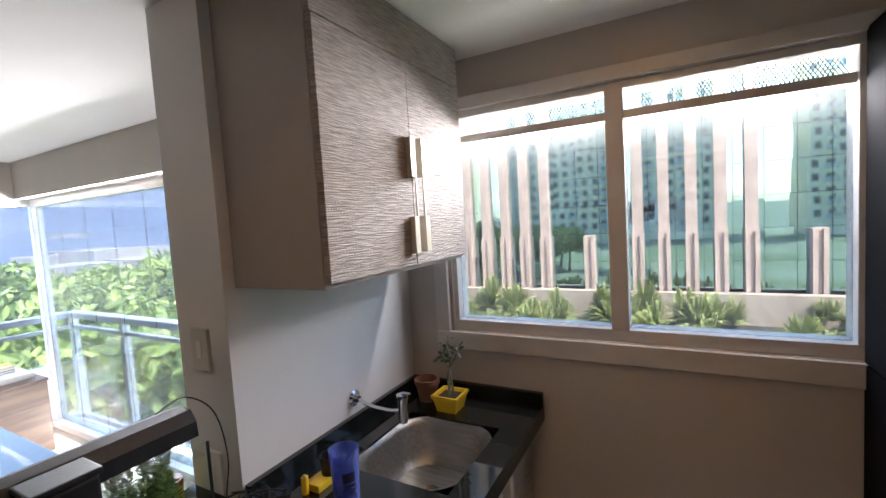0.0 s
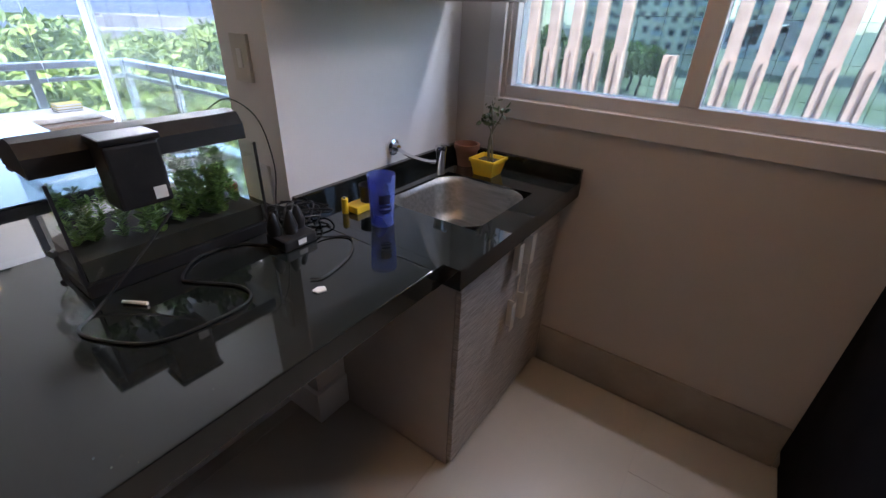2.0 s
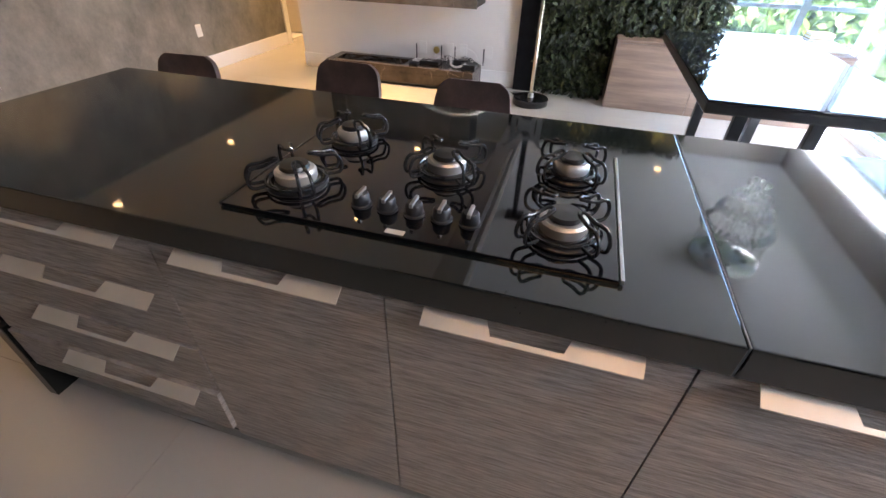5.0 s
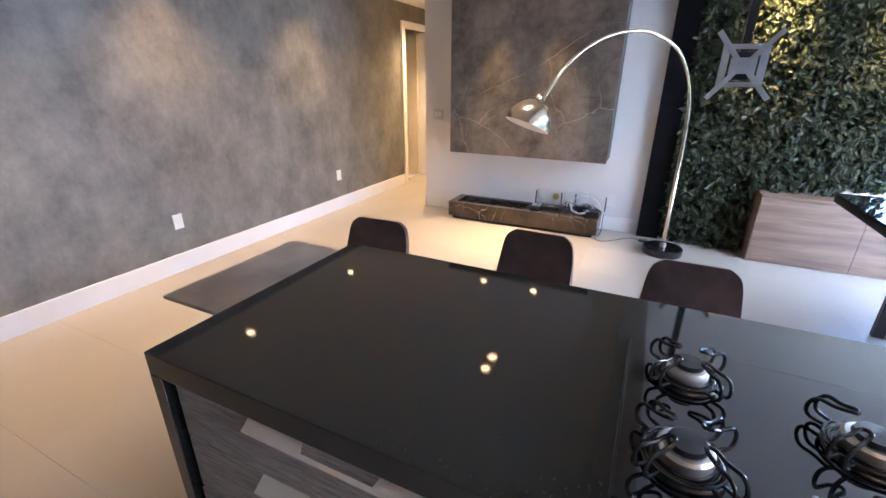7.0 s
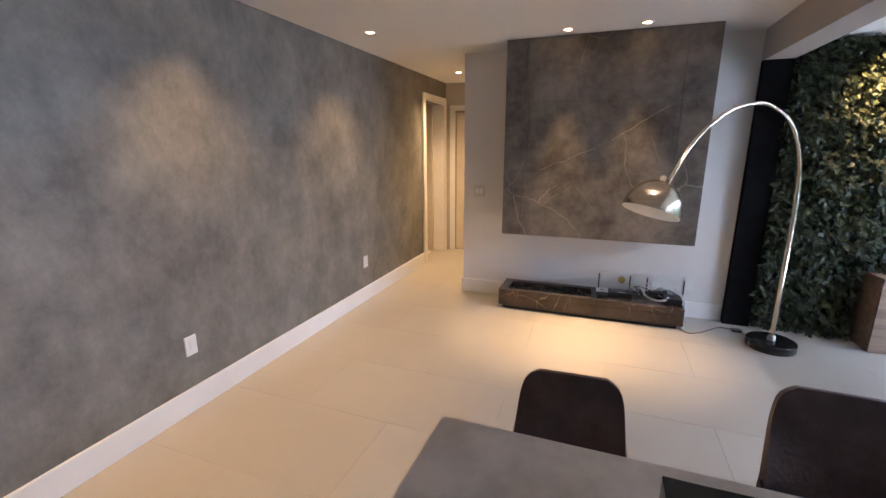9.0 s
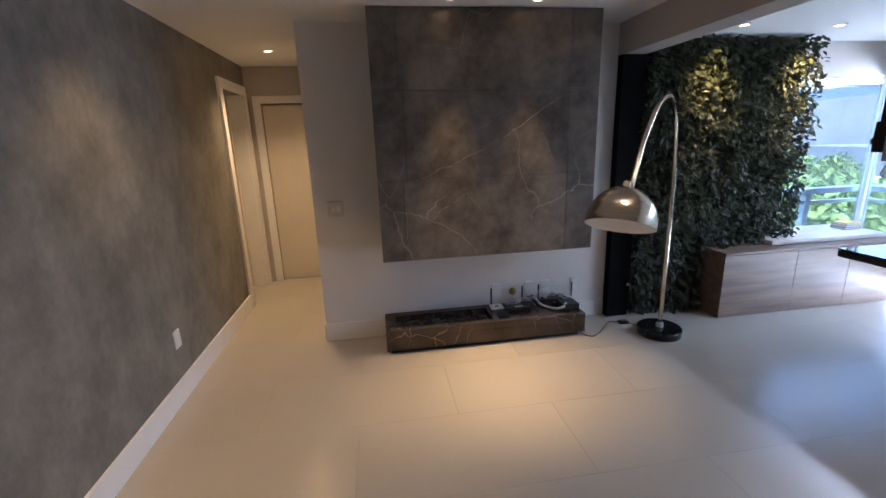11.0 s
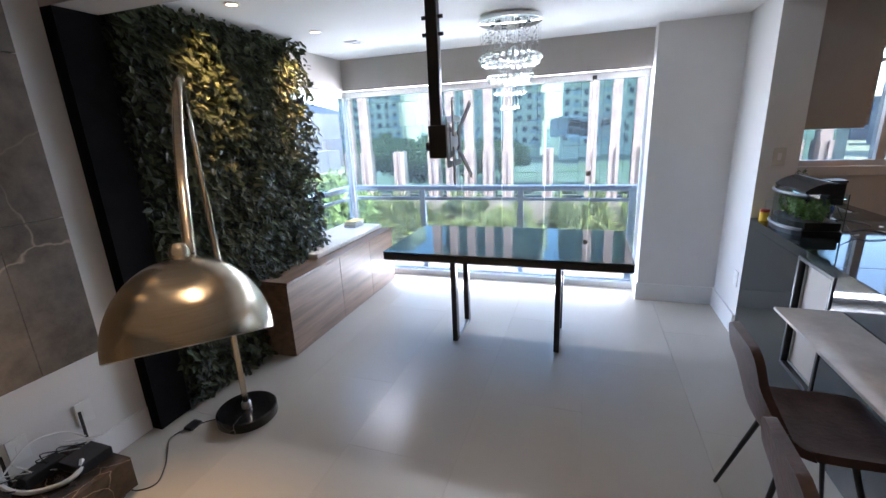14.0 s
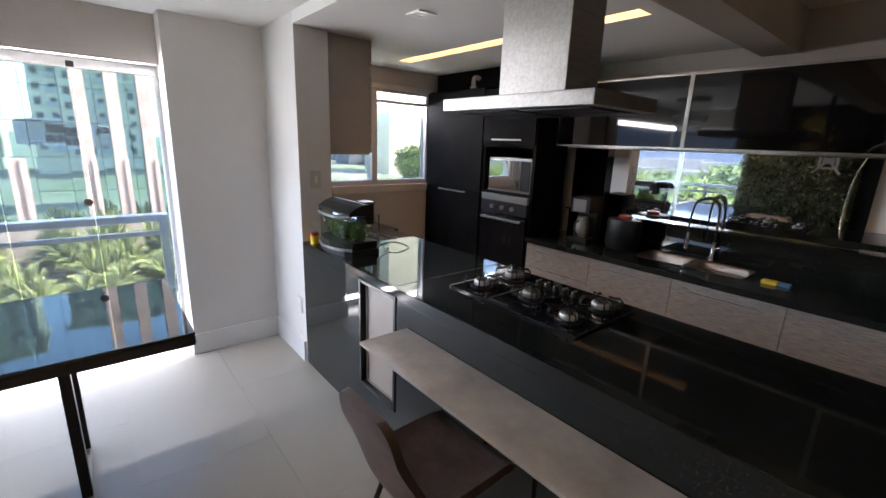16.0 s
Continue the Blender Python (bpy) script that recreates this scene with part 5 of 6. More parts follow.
for zr in (AZ + 0.036, AZ + 0.228):
    part("rim", tube([(px_, py_, zr) for px_, py_ in bow(AX0 - 0.002, AX1, AY0, AY1)[2:]], 0.009, 8), M_RIM, aq, "grey plastic rim", True)
for ya in (AY0, AY1 - 0.006):
    part("corner_bead", box(AX1 - 0.004, AX1, ya, ya + 0.006, AZ + 0.03, AZ + 0.235), M_BLACKMAT, aq)
spots_a, ways_a, sizes_a = [], [], []
for k in range(36):
    # bushy stems low at one end, tall leafy stems at the other, a creeping carpet between
    u = rng.random()
    tall = 0.055 + (0.075 if u < 0.35 else 0.03 if u < 0.6 else 0.125) * (0.6 + 0.5 * rng.random())
    foot = Vector((rng.uniform(AX0 + 0.02, AX1 - 0.03), AY0 + 0.03 + u * (AY1 - AY0 - 0.06), AZ + 0.072))
    lean = Vector((rng.normal(0, 0.25), rng.normal(0, 0.3), 1.0)).normalized()
    for q in range(int(tall / 0.0055)):
        f = (q + 1) * 0.0055
        if foot.z + f * lean.z > AZ + 0.198:
            break
        for w in range(3):
            a = q * 2.4 + w * 2.09
            spots_a.append(tuple(foot + lean * f))
            ways_a.append((math.cos(a), math.sin(a), 0.55))
            sizes_a.append(rng.uniform(0.012, 0.024) * (1.2 - 0.4 * f / tall))
n = len(spots_a)
spots_a = np.clip(np.array(spots_a), (AX0 + 0.012, AY0 + 0.015, AZ), (AX1 - 0.015, AY1 - 0.015, AZ + 0.2)) - np.array(aq.location)
me = leaf_cloud("foliage", spots_a, np.array(ways_a), rng.normal(0, 0.25, (n, 3)) + np.array([0, 0, 1.0]), np.array(sizes_a), M_AQPLANT)
ob = new("foliage", me)
ob.parent = aq
tagged(ob, "feathery green water plants", kind="stuff")
# lid: half-round black hood over the living-room half
bm = bmesh.new()
prof = [(AX0 - 0.015, AZ + 0.235), (AX0 - 0.020, AZ + 0.25), (AX0 + 0.005, AZ + 0.268), (AX0 + 0.035, AZ + 0.285), (AX0 + 0.085, AZ + 0.30), (AX0 + 0.120, AZ + 0.295), (AX0 + 0.140, AZ + 0.27), (AX0 + 0.143, AZ + 0.235)]
ra = [bm.verts.new((a, AY0 - 0.006, b)) for a, b in prof]
rb = [bm.verts.new((a, AY1 + 0.006, b)) for a, b in prof]
for i in range(len(prof)):
    j = (i + 1) % len(prof)
    bm.faces.new((ra[i], ra[j], rb[j], rb[i]))
bm.faces.new(list(reversed(ra)))
bm.faces.new(rb)
part("lid", bm, M_BLACKMAT, aq, "glossy black rounded lid")
flt = part("filter_box", box(AX1 - 0.055, AX1 + 0.022, AY0 + 0.10, AY0 + 0.20, AZ + 0.16, AZ + 0.285, 0.006), M_BLACKMAT, aq, "black hang-on filter box")
part("filter_lid", box(AX1 - 0.058, AX1 + 0.025, AY0 + 0.095, AY0 + 0.205, AZ + 0.286, AZ + 0.298, 0.004), M_BLACKMAT, flt, "scuffed grey filter lid")
part("sticker", box(AX1 + 0.0221, AX1 + 0.0228, AY0 + 0.165, AY0 + 0.19, AZ + 0.17, AZ + 0.195), M_PLASTIC, flt, "white sticker")


def cable(name, keys, r, label, material=None, category="cable"):
    return solid(name, tube(curve_points(keys, 7), r, 6), material or M_BLACKMAT, label, category, smooth=True)


z = CT + 0.004
cable("power_cable", [(-0.83, 0.38, CT + 0.15), (-0.82, 0.27, CT + 0.06), (-0.80, 0.18, z), (-0.761, 0.143, z), (-0.70, 0.16, z), (-0.623, 0.212, z), (-0.60, 0.30, z), (-0.608, 0.392, z), (-0.67, 0.41, z), (-0.76, 0.36, z), (-0.80, 0.35, z), (-0.86, 0.42, z + 0.002), (-0.85, 0.52, z), (-0.78, 0.57, z), (-0.765, 0.60, CT + 0.03)], 0.003, "black power cable looped on the granite counter")
cable("thin_cable", [(-0.75, 0.62, CT + 0.03), (-0.71, 0.68, z), (-0.66, 0.72, z), (-0.59, 0.657, z), (-0.559, 0.55, z), (-0.575, 0.517, z)], 0.002, "thin black cable lying on the counter")
cable("filter_cable", [(-1.0, 0.57, CT + 0.31), (-0.96, 0.62, CT + 0.34), (-0.94, 0.68, CT + 0.28), (-0.93, 0.70, CT + 0.15), (-0.92, 0.68, CT + 0.05), (-0.84, 0.63, CT + 0.02), (-0.77, 0.62, CT + 0.035)], 0.0018, "thin cable hanging from the aquarium lid")
for i in range(7):
    a = i * 0.9
    c = Vector((-0.87 + 0.03 * math.cos(a), 0.70 + 0.03 * math.sin(a * 1.3), CT))
    keys = [c + Vector((0.06 * math.cos(k * 1.1 + a), 0.055 * math.sin(k * 1.1 + a * 2), 0.006 + 0.035 * abs(math.sin(k * 0.9 + i)))) for k in range(8)]
    cable("power_cable", keys, 0.0028, "black cable in a tangle beside the wall", category="cable")
ps = thing("power_strip", (-0.765, 0.60, CT), "black power strip with plugs and adapters", "power strip")
part("body", box(-0.80, -0.72, 0.56, 0.66, CT, CT + 0.03, 0.006), M_BLACKMAT, ps)
part("label", box(-0.7198, -0.719, 0.60, 0.625, CT + 0.008, CT + 0.022), M_PLASTIC, ps, "white sticker")
for i, (dx, dy) in enumerate(((-0.015, 0.0), (0.005, 0.035), (-0.01, 0.07))):
    part("plug", lathe([(0.0, 0.0), (0.017, 0.0), (0.019, 0.02), (0.012, 0.045), (0.005, 0.06), (0.0, 0.062)], 14, (-0.765 + dx, 0.575 + dy, CT + 0.03)), M_BLACKMAT, ps, smooth=True)
cup = thing("tumbler", (-0.66, 0.845, CT), "translucent blue plastic tumbler with dark print", "cup")
part("cup_wall", lathe([(0.034, 0.0), (0.034, 0.003), (0.0335, 0.003), (0.040, 0.15), (0.0385, 0.15), (0.032, 0.006), (0.0, 0.006)], 32, (-0.66, 0.845, CT)), M_BLUE, cup, smooth=True)
bm = bmesh.new()
for k in range(4):
    w, zz, hh = ((0.40, 0.075, 0.026), (0.34, 0.062, 0.006), (0.44, 0.052, 0.004), (0.3, 0.045, 0.004))[k]
    prev = None
    for i in range(9):
        a = radians(-35) + (i / 8 - 0.5) * w * 2
        rr = 0.0385 + zz * 0.04
        cur = [bm.verts.new((-0.66 + rr * math.cos(a), 0.845 + rr * math.sin(a), CT + zz + q)) for q in (0, hh)]
        if prev:
            bm.faces.new((prev[0], cur[0], cur[1], prev[1]))
        prev = cur
part("print", bm, surf("navy_print", (0.01, 0.015, 0.06), None, 3, 0.5), cup, "dark blue printed emblem and bars")
solid("black_cup", lathe([(0.0, 0.0), (0.025, 0.0), (0.030, 0.075), (0.028, 0.075), (0.024, 0.006), (0.0, 0.006)], 24, (-0.775, 0.905, CT)), M_BLACKMAT, "small black cup behind the blue tumbler", "cup", smooth=True)
solid("yellow_sponge", box(-0.81, -0.755, 0.835, 0.90, CT, CT + 0.022, 0.003), M_YELLOW, "yellow sponge block on the counter", "sponge")
bt = thing("battery", (-0.795, 0.825, CT), "small yellow battery standing on end", "battery")
part("can", lathe([(0.0, 0.0), (0.010, 0.0), (0.010, 0.048), (0.0, 0.048)], 16, (-0.795, 0.825, CT)), M_YELLOW, bt, smooth=True)
part("terminal", lathe([(0.0, 0.048), (0.004, 0.048), (0.004, 0.053), (0.0, 0.053)], 10, (-0.795, 0.825, CT)), M_STEEL, bt)
solid("plaster_chip", prism([(-0.536, 0.492), (-0.518, 0.495), (-0.512, 0.515), (-0.528, 0.522), (-0.538, 0.51)], CT, CT + 0.004, 0.001), M_PLASTIC, "small white chip on the granite", "chip")
solid("glass_tube", tube([(-0.80, 0.235, CT + 0.005), (-0.755, 0.262, CT + 0.005)], 0.004, 8), M_PLASTIC, "short clear tube lying on the counter", "tube")
cn = thing("small_jar", (-1.10, 0.62, CT), "small red and yellow jar beside the aquarium", "jar")
part("body", lathe([(0.0, 0.0), (0.028, 0.0), (0.028, 0.06), (0.0, 0.06)], 20, (-1.10, 0.64, CT)), M_YELLOW, cn, "yellow printed body", True)
part("lid", lathe([(0.0, 0.06), (0.029, 0.06), (0.029, 0.078), (0.0, 0.08)], 20, (-1.10, 0.64, CT)), M_RED, cn, "red lid", True)

# pots on the window corner
pt = flower_pot = thing("flower_pot", (-0.655, 1.475, CT), "square yellow pot with a small bonsai-like succulent", "potted plant")
bm = bmesh.new()
rings = []
for w, zz in ((0.048, 0.0), (0.062, 0.06), (0.068, 0.06), (0.068, 0.072), (0.058, 0.072), (0.05, 0.055)):
    rings.append([bm.verts.new((-0.655 + a * w, 1.475 + b * w, CT + zz)) for a, b in ((-1, -1), (1, -1), (1, 1), (-1, 1))])
for a, b in zip(rings, rings[1:]):
    for i in range(4):
        bm.faces.new((a[i], a[(i + 1) % 4], b[(i + 1) % 4], b[i]))
bm.faces.new(rings[0])
part("pot", bm, M_YELLOW, pt)
part("soil", box(-0.708, -0.602, 1.422, 1.528, CT + 0.04, CT + 0.06, 0.004), M_EARTH, pt)
bm = tube(curve_points([(-0.655, 1.475, CT + 0.06), (-0.66, 1.48, CT + 0.14), (-0.645, 1.475, CT + 0.20), (-0.66, 1.47, CT + 0.28)], 5), 0.008, 8, taper=0.004)
tube(curve_points([(-0.63, 1.47, CT + 0.06), (-0.635, 1.46, CT + 0.13), (-0.655, 1.475, CT + 0.19)], 5), 0.006, 8, bm, taper=0.004)
tube(curve_points([(-0.65, 1.475, CT + 0.18), (-0.60, 1.45, CT + 0.24), (-0.585, 1.44, CT + 0.27)], 5), 0.004, 6, bm, taper=0.002)
tube(curve_points([(-0.65, 1.475, CT + 0.18), (-0.70, 1.50, CT + 0.22)], 5), 0.004, 6, bm, taper=0.002)
part("stem", bm, surf("succulent_stem", (0.12, 0.11, 0.07), (0.2, 0.19, 0.13), 30, 0.7), pt, smooth=True)
n = 46
c = np.array([(-0.66, 1.47, CT + 0.28), (-0.59, 1.445, CT + 0.265), (-0.70, 1.50, CT + 0.22), (-0.65, 1.475, CT + 0.22)])[rng.integers(0, 4, n)]
d3 = rng.normal(size=(n, 3)) + np.array([0, 0, 0.5])
me = leaf_cloud("foliage", c + rng.normal(0, 0.012, (n, 3)) - np.array(pt.location), d3, rng.normal(size=(n, 3)), rng.uniform(0.02, 0.038, n), leaf_material("succulent_leaves", (0.03, 0.045, 0.018), (0.10, 0.125, 0.05), 0.5))
ob = new("foliage", me)
ob.parent = pt
pt = thing("terracotta_pot", (-0.77, 1.50, CT), "small brown terracotta pot in the corner", "pot")
part("pot", lathe([(0.0, 0.0), (0.035, 0.0), (0.048, 0.07), (0.053, 0.07), (0.053, 0.09), (0.044, 0.09), (0.042, 0.06), (0.0, 0.06)], 24, (-0.785, 1.52, CT)), M_TERRA, pt, smooth=True)


for ob in [o for o in bpy.data.objects if o.parent is None and o.get("category", "") in ("aquarium", "cable", "power strip", "cup", "sponge", "battery", "chip", "tube", "jar") and o.location.y > 0 and o.location.x < 0]:
    ob.location.y += 0.03 * (ob.location.y + 0.38)
aq.scale = (1.0, 1.0, 1.06)
flower_pot.scale = (0.82, 0.82, 0.92)
for ob in (flower_pot, pt):
    ob.location.y += 0.01


def plate(name, at, axis, w, h, label, holes=1, category="switch"):
    """A wall plate: axis is the way it faces."""
    x, y, z_ = at
    t = thing(name, at, label, category)

    def slab(a, b, q0, q1, d0, d1, bev):
        if axis == "+x":
            return box(x + d0, x + d1, y + a, y + b, z_ + q0, z_ + q1, bev)
        if axis == "-x":
            return box(x - d1, x - d0, y + a, y + b, z_ + q0, z_ + q1, bev)
        if axis == "+y":
            return box(x + a, x + b, y + d0, y + d1, z_ + q0, z_ + q1, bev)
        return box(x + a, x + b, y - d1, y - d0, z_ + q0, z_ + q1, bev)
    part("cover", slab(-w / 2, w / 2, -h / 2, h / 2, 0.0005, 0.0105, 0.002), M_IVORY if category == "switch" else M_PLASTIC, t)
    for i in range(holes):
        o = (i - (holes - 1) / 2) * w * 0.35
        part("rocker" if category == "switch" else "socket_insert", slab(o - w * 0.14, o + w * 0.14, -h * 0.2, h * 0.2, 0.0107, 0.0135, 0.001), M_TRIM if category == "switch" else M_BLACKMAT if holes == 1 and name == "phone_socket" else M_PLASTIC, t)
    return t


plate("light_switch", (-1.04, 0.76, 1.345), "-y", 0.075, 0.12, "white light switch on the wall end")
plate("wall_socket", (-1.035, 0.76, 0.99), "-y", 0.075, 0.12, "white wall socket behind the cables", 1, "socket")
plate("light_switch", (-4.65, -3.61, 1.12), "+x", 0.12, 0.12, "white double light switch on the wall", 2)
for y in (-2.30, -2.0, -1.85, -1.575):
    plate("wall_socket", (-4.65, y, 0.32), "+x", 0.075, 0.12, "white wall socket above the fireplace box", 1, "socket")
for x in (-4.02, -1.98):
    plate("wall_socket", (x, -4.65, 0.414), "+y", 0.075, 0.12, "white wall socket on the cement wall", 1, "socket")
plate("wall_socket", (-1.15, 0.85, 0.43), "-x", 0.075, 0.12, "white wall socket beside the island", 1, "socket")

# ---- living room ----
lamp = thing("arc_floor_lamp", (-4.16, -1.04, 0), "brushed steel arc floor lamp with a dome shade and black base", "floor lamp")
part("base", lathe([(0.0, 0.0), (0.165, 0.0), (0.17, 0.006), (0.17, 0.058), (0.164, 0.064), (0.0, 0.064)], 48, (-4.16, -1.04, 0)), veined("black_marble", (0.006, 0.006, 0.007), (0.015, 0.015, 0.016), (0.35, 0.35, 0.35), 6, 0.12, 4, 0.01), lamp, "black marble disc base", True)
part("collar", lathe([(0.028, 0.0), (0.028, 0.03), (0.02, 0.04), (0.0, 0.04)], 20, (-4.16, -1.04, 0.064)), M_STEEL, lamp, smooth=True)
arc = curve_points([(-4.16, -1.04, 0.10), (-4.155, -1.045, 0.6), (-4.15, -1.05, 1.1), (-4.11, -1.09, 1.45), (-3.98, -1.21, 1.70), (-3.80, -1.38, 1.81), (-3.62, -1.54, 1.83), (-3.42, -1.74, 1.76), (-3.26, -1.91, 1.60), (-3.16, -2.02, 1.40), (-3.145, -2.035, 1.36)], 7)
part("pole", tube(arc[:20], 0.017, 14), M_DOME, lamp, smooth=True)
part("arm", tube(arc[19:], 0.013, 14), M_DOME, lamp, smooth=True)
tilt = Vector((0, 0, 1)).rotation_difference(Vector((-0.30, 0.29, 1.0)).normalized()).to_matrix().to_4x4()
prof = [(0.165 * math.cos(a), 0.185 * math.sin(a)) for a in np.linspace(0.0, math.pi / 2 - 0.12, 18)]
dome = part("shade", lathe([(0.165, -0.01)] + prof + [(0.012, 0.187)], 64, (-3.085, -2.12, 1.20), m=tilt), M_DOME, lamp, "brushed nickel dome shade", True)
part("shade_lining", lathe([(0.164, -0.012), (0.160, -0.005)] + [(r * 0.965, h * 0.965) for r, h in prof], 48, (-3.085, -2.12, 1.20), m=tilt), M_PLASTIC, dome, "white shade lining", True)
part("neck", lathe([(0.02, 0.18), (0.022, 0.20), (0.014, 0.215), (0.0, 0.215)], 16, (-3.085, -2.12, 1.20), m=tilt), M_DOME, dome, smooth=True)
part("bulb", lathe([(0.0, 0.02), (0.025, 0.03), (0.032, 0.06), (0.015, 0.10), (0.013, 0.14), (0.0, 0.15)], 16, (-3.085, -2.12, 1.20), m=tilt), M_PLASTIC, dome, "unlit white bulb", True)
cable("lamp_cable", [(-4.30, -1.10, 0.006), (-4.40, -1.20, 0.006), (-4.45, -1.32, 0.006), (-4.36, -1.42, 0.006), (-4.28, -1.50, 0.006), (-4.22, -1.60, 0.006), (-4.30, -1.66, 0.006), (-4.44, -1.62, 0.02), (-4.50, -1.62, 0.20)], 0.003, "black cable trailing on the floor to the lamp")
solid("foot_switch", box(-4.44, -4.38, -1.25, -1.17, 0.0, 0.022, 0.008), M_BLACKMAT, "black foot switch on the floor", "switch")

# things on the fireplace box
T = 0.2005
part("burner_tray", box(-4.555, -4.335, -3.195, -2.425, 0.142, 0.150), surf("burner_plate", (0.09, 0.09, 0.09), (0.16, 0.155, 0.15), 12, 0.5, 0.5), fp, "scorched steel tray")
M_CHAR = surf("charred_logs", (0.014, 0.012, 0.010), (0.05, 0.042, 0.036), 18, 0.95, bump=0.5)
for i in range(40):
    c0 = Vector((rng.uniform(-4.54, -4.35), rng.uniform(-3.16, -2.45), 0.172))
    if abs(c0.x + 4.445) < 0.05 and rng.random() < 0.7:
        c0.x += 0.07 * (1 if rng.random() < 0.5 else -1)
    a = rng.uniform(0, 6.28)
    l = rng.uniform(0.04, 0.11)
    v = Vector((math.cos(a), math.sin(a), rng.uniform(-0.1, 0.3))) * l / 2
    part("ceramic_log", tube(curve_points([c0 - v, c0 + Vector((0, 0, 0.014)), c0 + v], 4), rng.uniform(0.012, 0.022), 7, taper=0.009), M_CHAR, fp, "", True)


def set_box(name, x0, x1, y0, y1, z0, h, label, category):
    t = thing(name, ((x0 + x1) / 2, (y0 + y1) / 2, z0), label, category)
    part("case", box(x0, x1, y0, y1, z0, z0 + h, 0.005), M_BLACKMAT, t)
    return t


rt = set_box("router", -4.56, -4.42, -2.27, -2.06, T, 0.032, "black router with small print and pale stickers", "router")
for i, (a, b) in enumerate(((-2.25, -2.215), (-2.20, -2.185), (-2.17, -2.14))):
    part("print", box(-4.53, -4.52, a, b, T + 0.0325, T + 0.033), M_PLASTIC, rt, "pale print bar")
part("sticker", box(-4.46, -4.445, -2.19, -2.12, T + 0.0325, T + 0.0332), M_PLASTIC, rt, "white sticker")
for y in (-2.36, -2.08, -1.93, -1.62):
    part("aerial", box(-4.60, -4.592, y - 0.006, y + 0.006, T + 0.0, T + 0.16, 0.002), M_BLACKMAT, rt, "thin black aerial")
set_box("adapter_box", -4.42, -4.34, -2.36, -2.27, T, 0.02, "flat black adapter beside the router", "adapter")
set_box("set_top_box", -4.50, -4.36, -1.80, -1.655, T, 0.045, "black set-top box on the marble ledge", "set-top box")
set_box("modem", -4.58, -4.50, -1.92, -1.76, T, 0.05, "black modem among the cables", "modem")
w_ = thing("white_socket_block", (-4.55, -2.34, T), "white surface socket block lying on the ledge", "socket")
part("case", box(-4.60, -4.50, -2.38, -2.27, T, T + 0.012, 0.003), M_PLASTIC, w_)
part("socket_insert", box(-4.56, -4.535, -2.34, -2.31, T + 0.0122, T + 0.013), M_BLACKMAT, w_)
hose = cable("white_corrugated_hose", [(-4.58, -1.98, T + 0.09), (-4.54, -1.96, T + 0.03), (-4.46, -1.93, T + 0.012), (-4.38, -1.86, T + 0.012), (-4.36, -1.80, T + 0.03), (-4.40, -1.76, T + 0.045)], 0.011, "white spiral cable sleeve curling over the ledge", M_PLASTIC, "cable sleeve")
for i in range(7):
    a = i * 1.3
    keys = [(-4.60 + 0.02 * (i % 3), -2.10 + 0.06 * i + 0.05 * math.sin(k + a), T + 0.01 + 0.07 * abs(math.sin(k * 0.8 + a))) if k % 2 else (-4.52 + 0.03 * math.cos(a + k), -2.06 + 0.07 * i + 0.07 * math.cos(k * 1.7 + a), T + 0.012 + 0.02 * abs(math.sin(k + a))) for k in range(7)]
    cable("cable", keys, 0.0026, "tangled cable beside the wall sockets" if i % 2 else "tangled white cable beside the wall sockets", M_PLASTIC if i % 3 == 0 else M_BLACKMAT)
cable("white_cable", [(-4.62, -2.16, T + 0.06), (-4.56, -2.05, T + 0.03), (-4.55, -1.96, T + 0.10), (-4.57, -1.84, T + 0.16), (-4.56, -1.72, T + 0.13), (-4.52, -1.66, T + 0.07)], 0.004, "white cable arching over the set-top box", M_PLASTIC)
bl = thing("brass_socket", (-4.63, -2.15, 0.24), "round brass cable outlet by the wall", "cable outlet")
part("plate", lathe([(0.0, 0.0), (0.035, 0.0), (0.035, 0.006), (0.02, 0.012), (0.0, 0.012)], 20, (-4.648, -2.15, 0.30), m=Matrix.Rotation(radians(90), 4, "Y")), surf("brass", (0.55, 0.42, 0.15), (0.6, 0.48, 0.2), 10, 0.35, 1.0), bl, smooth=True)

# bench mattress and books
mt = thing("bench_mattress", (-4.62, 0.95, 0.597), "thin cream quilted mattress on the bench", "mattress")
part("pad", box(-4.88, -4.42, 0.20, 1.42, 0.597, 0.645, 0.018), M_MATTRESS, mt, smooth=True)
for i, (h, c, l) in enumerate(((0.0, (0.02, 0.02, 0.02), "black"), (0.022, (0.62, 0.42, 0.08), "yellow"), (0.044, (0.72, 0.55, 0.12), "yellow"))):
    bk = thing("book", (-4.66, 1.27, 0.646 + h), l + "-covered book stacked on the bench mattress", "book", "books on the bench")
    o = 0.006 * i
    part("pages", box(-4.73 + o, -4.60 + o, 1.175, 1.345, 0.649 + h, 0.664 + h), M_TRIM, bk)
    part("cover", boxes([(-4.735 + o, -4.598 + o, 1.17, 1.35, 0.646 + h, 0.6488 + h), (-4.735 + o, -4.598 + o, 1.17, 1.35, 0.6642 + h, 0.667 + h), (-4.735 + o, -4.7305 + o, 1.17, 1.35, 0.6488 + h, 0.6642 + h)]), surf("cover_" + str(i), c, None, 3, 0.5), bk)

# television mount hanging from the ceiling
MX, MY = -2.905, -0.925
M_BRACKET = surf("bracket_grey", (0.34, 0.34, 0.35), (0.42, 0.42, 0.43), 8, 0.4, 0.5)
tm = thing("television_mount", (MX, MY, 2.37), "black ceiling television mount with an empty bracket", "tv mount")
part("ceiling_plate", box(MX - 0.07, MX + 0.07, MY - 0.07, MY + 0.07, 2.352, 2.368, 0.003), M_BLACKMETAL, tm)
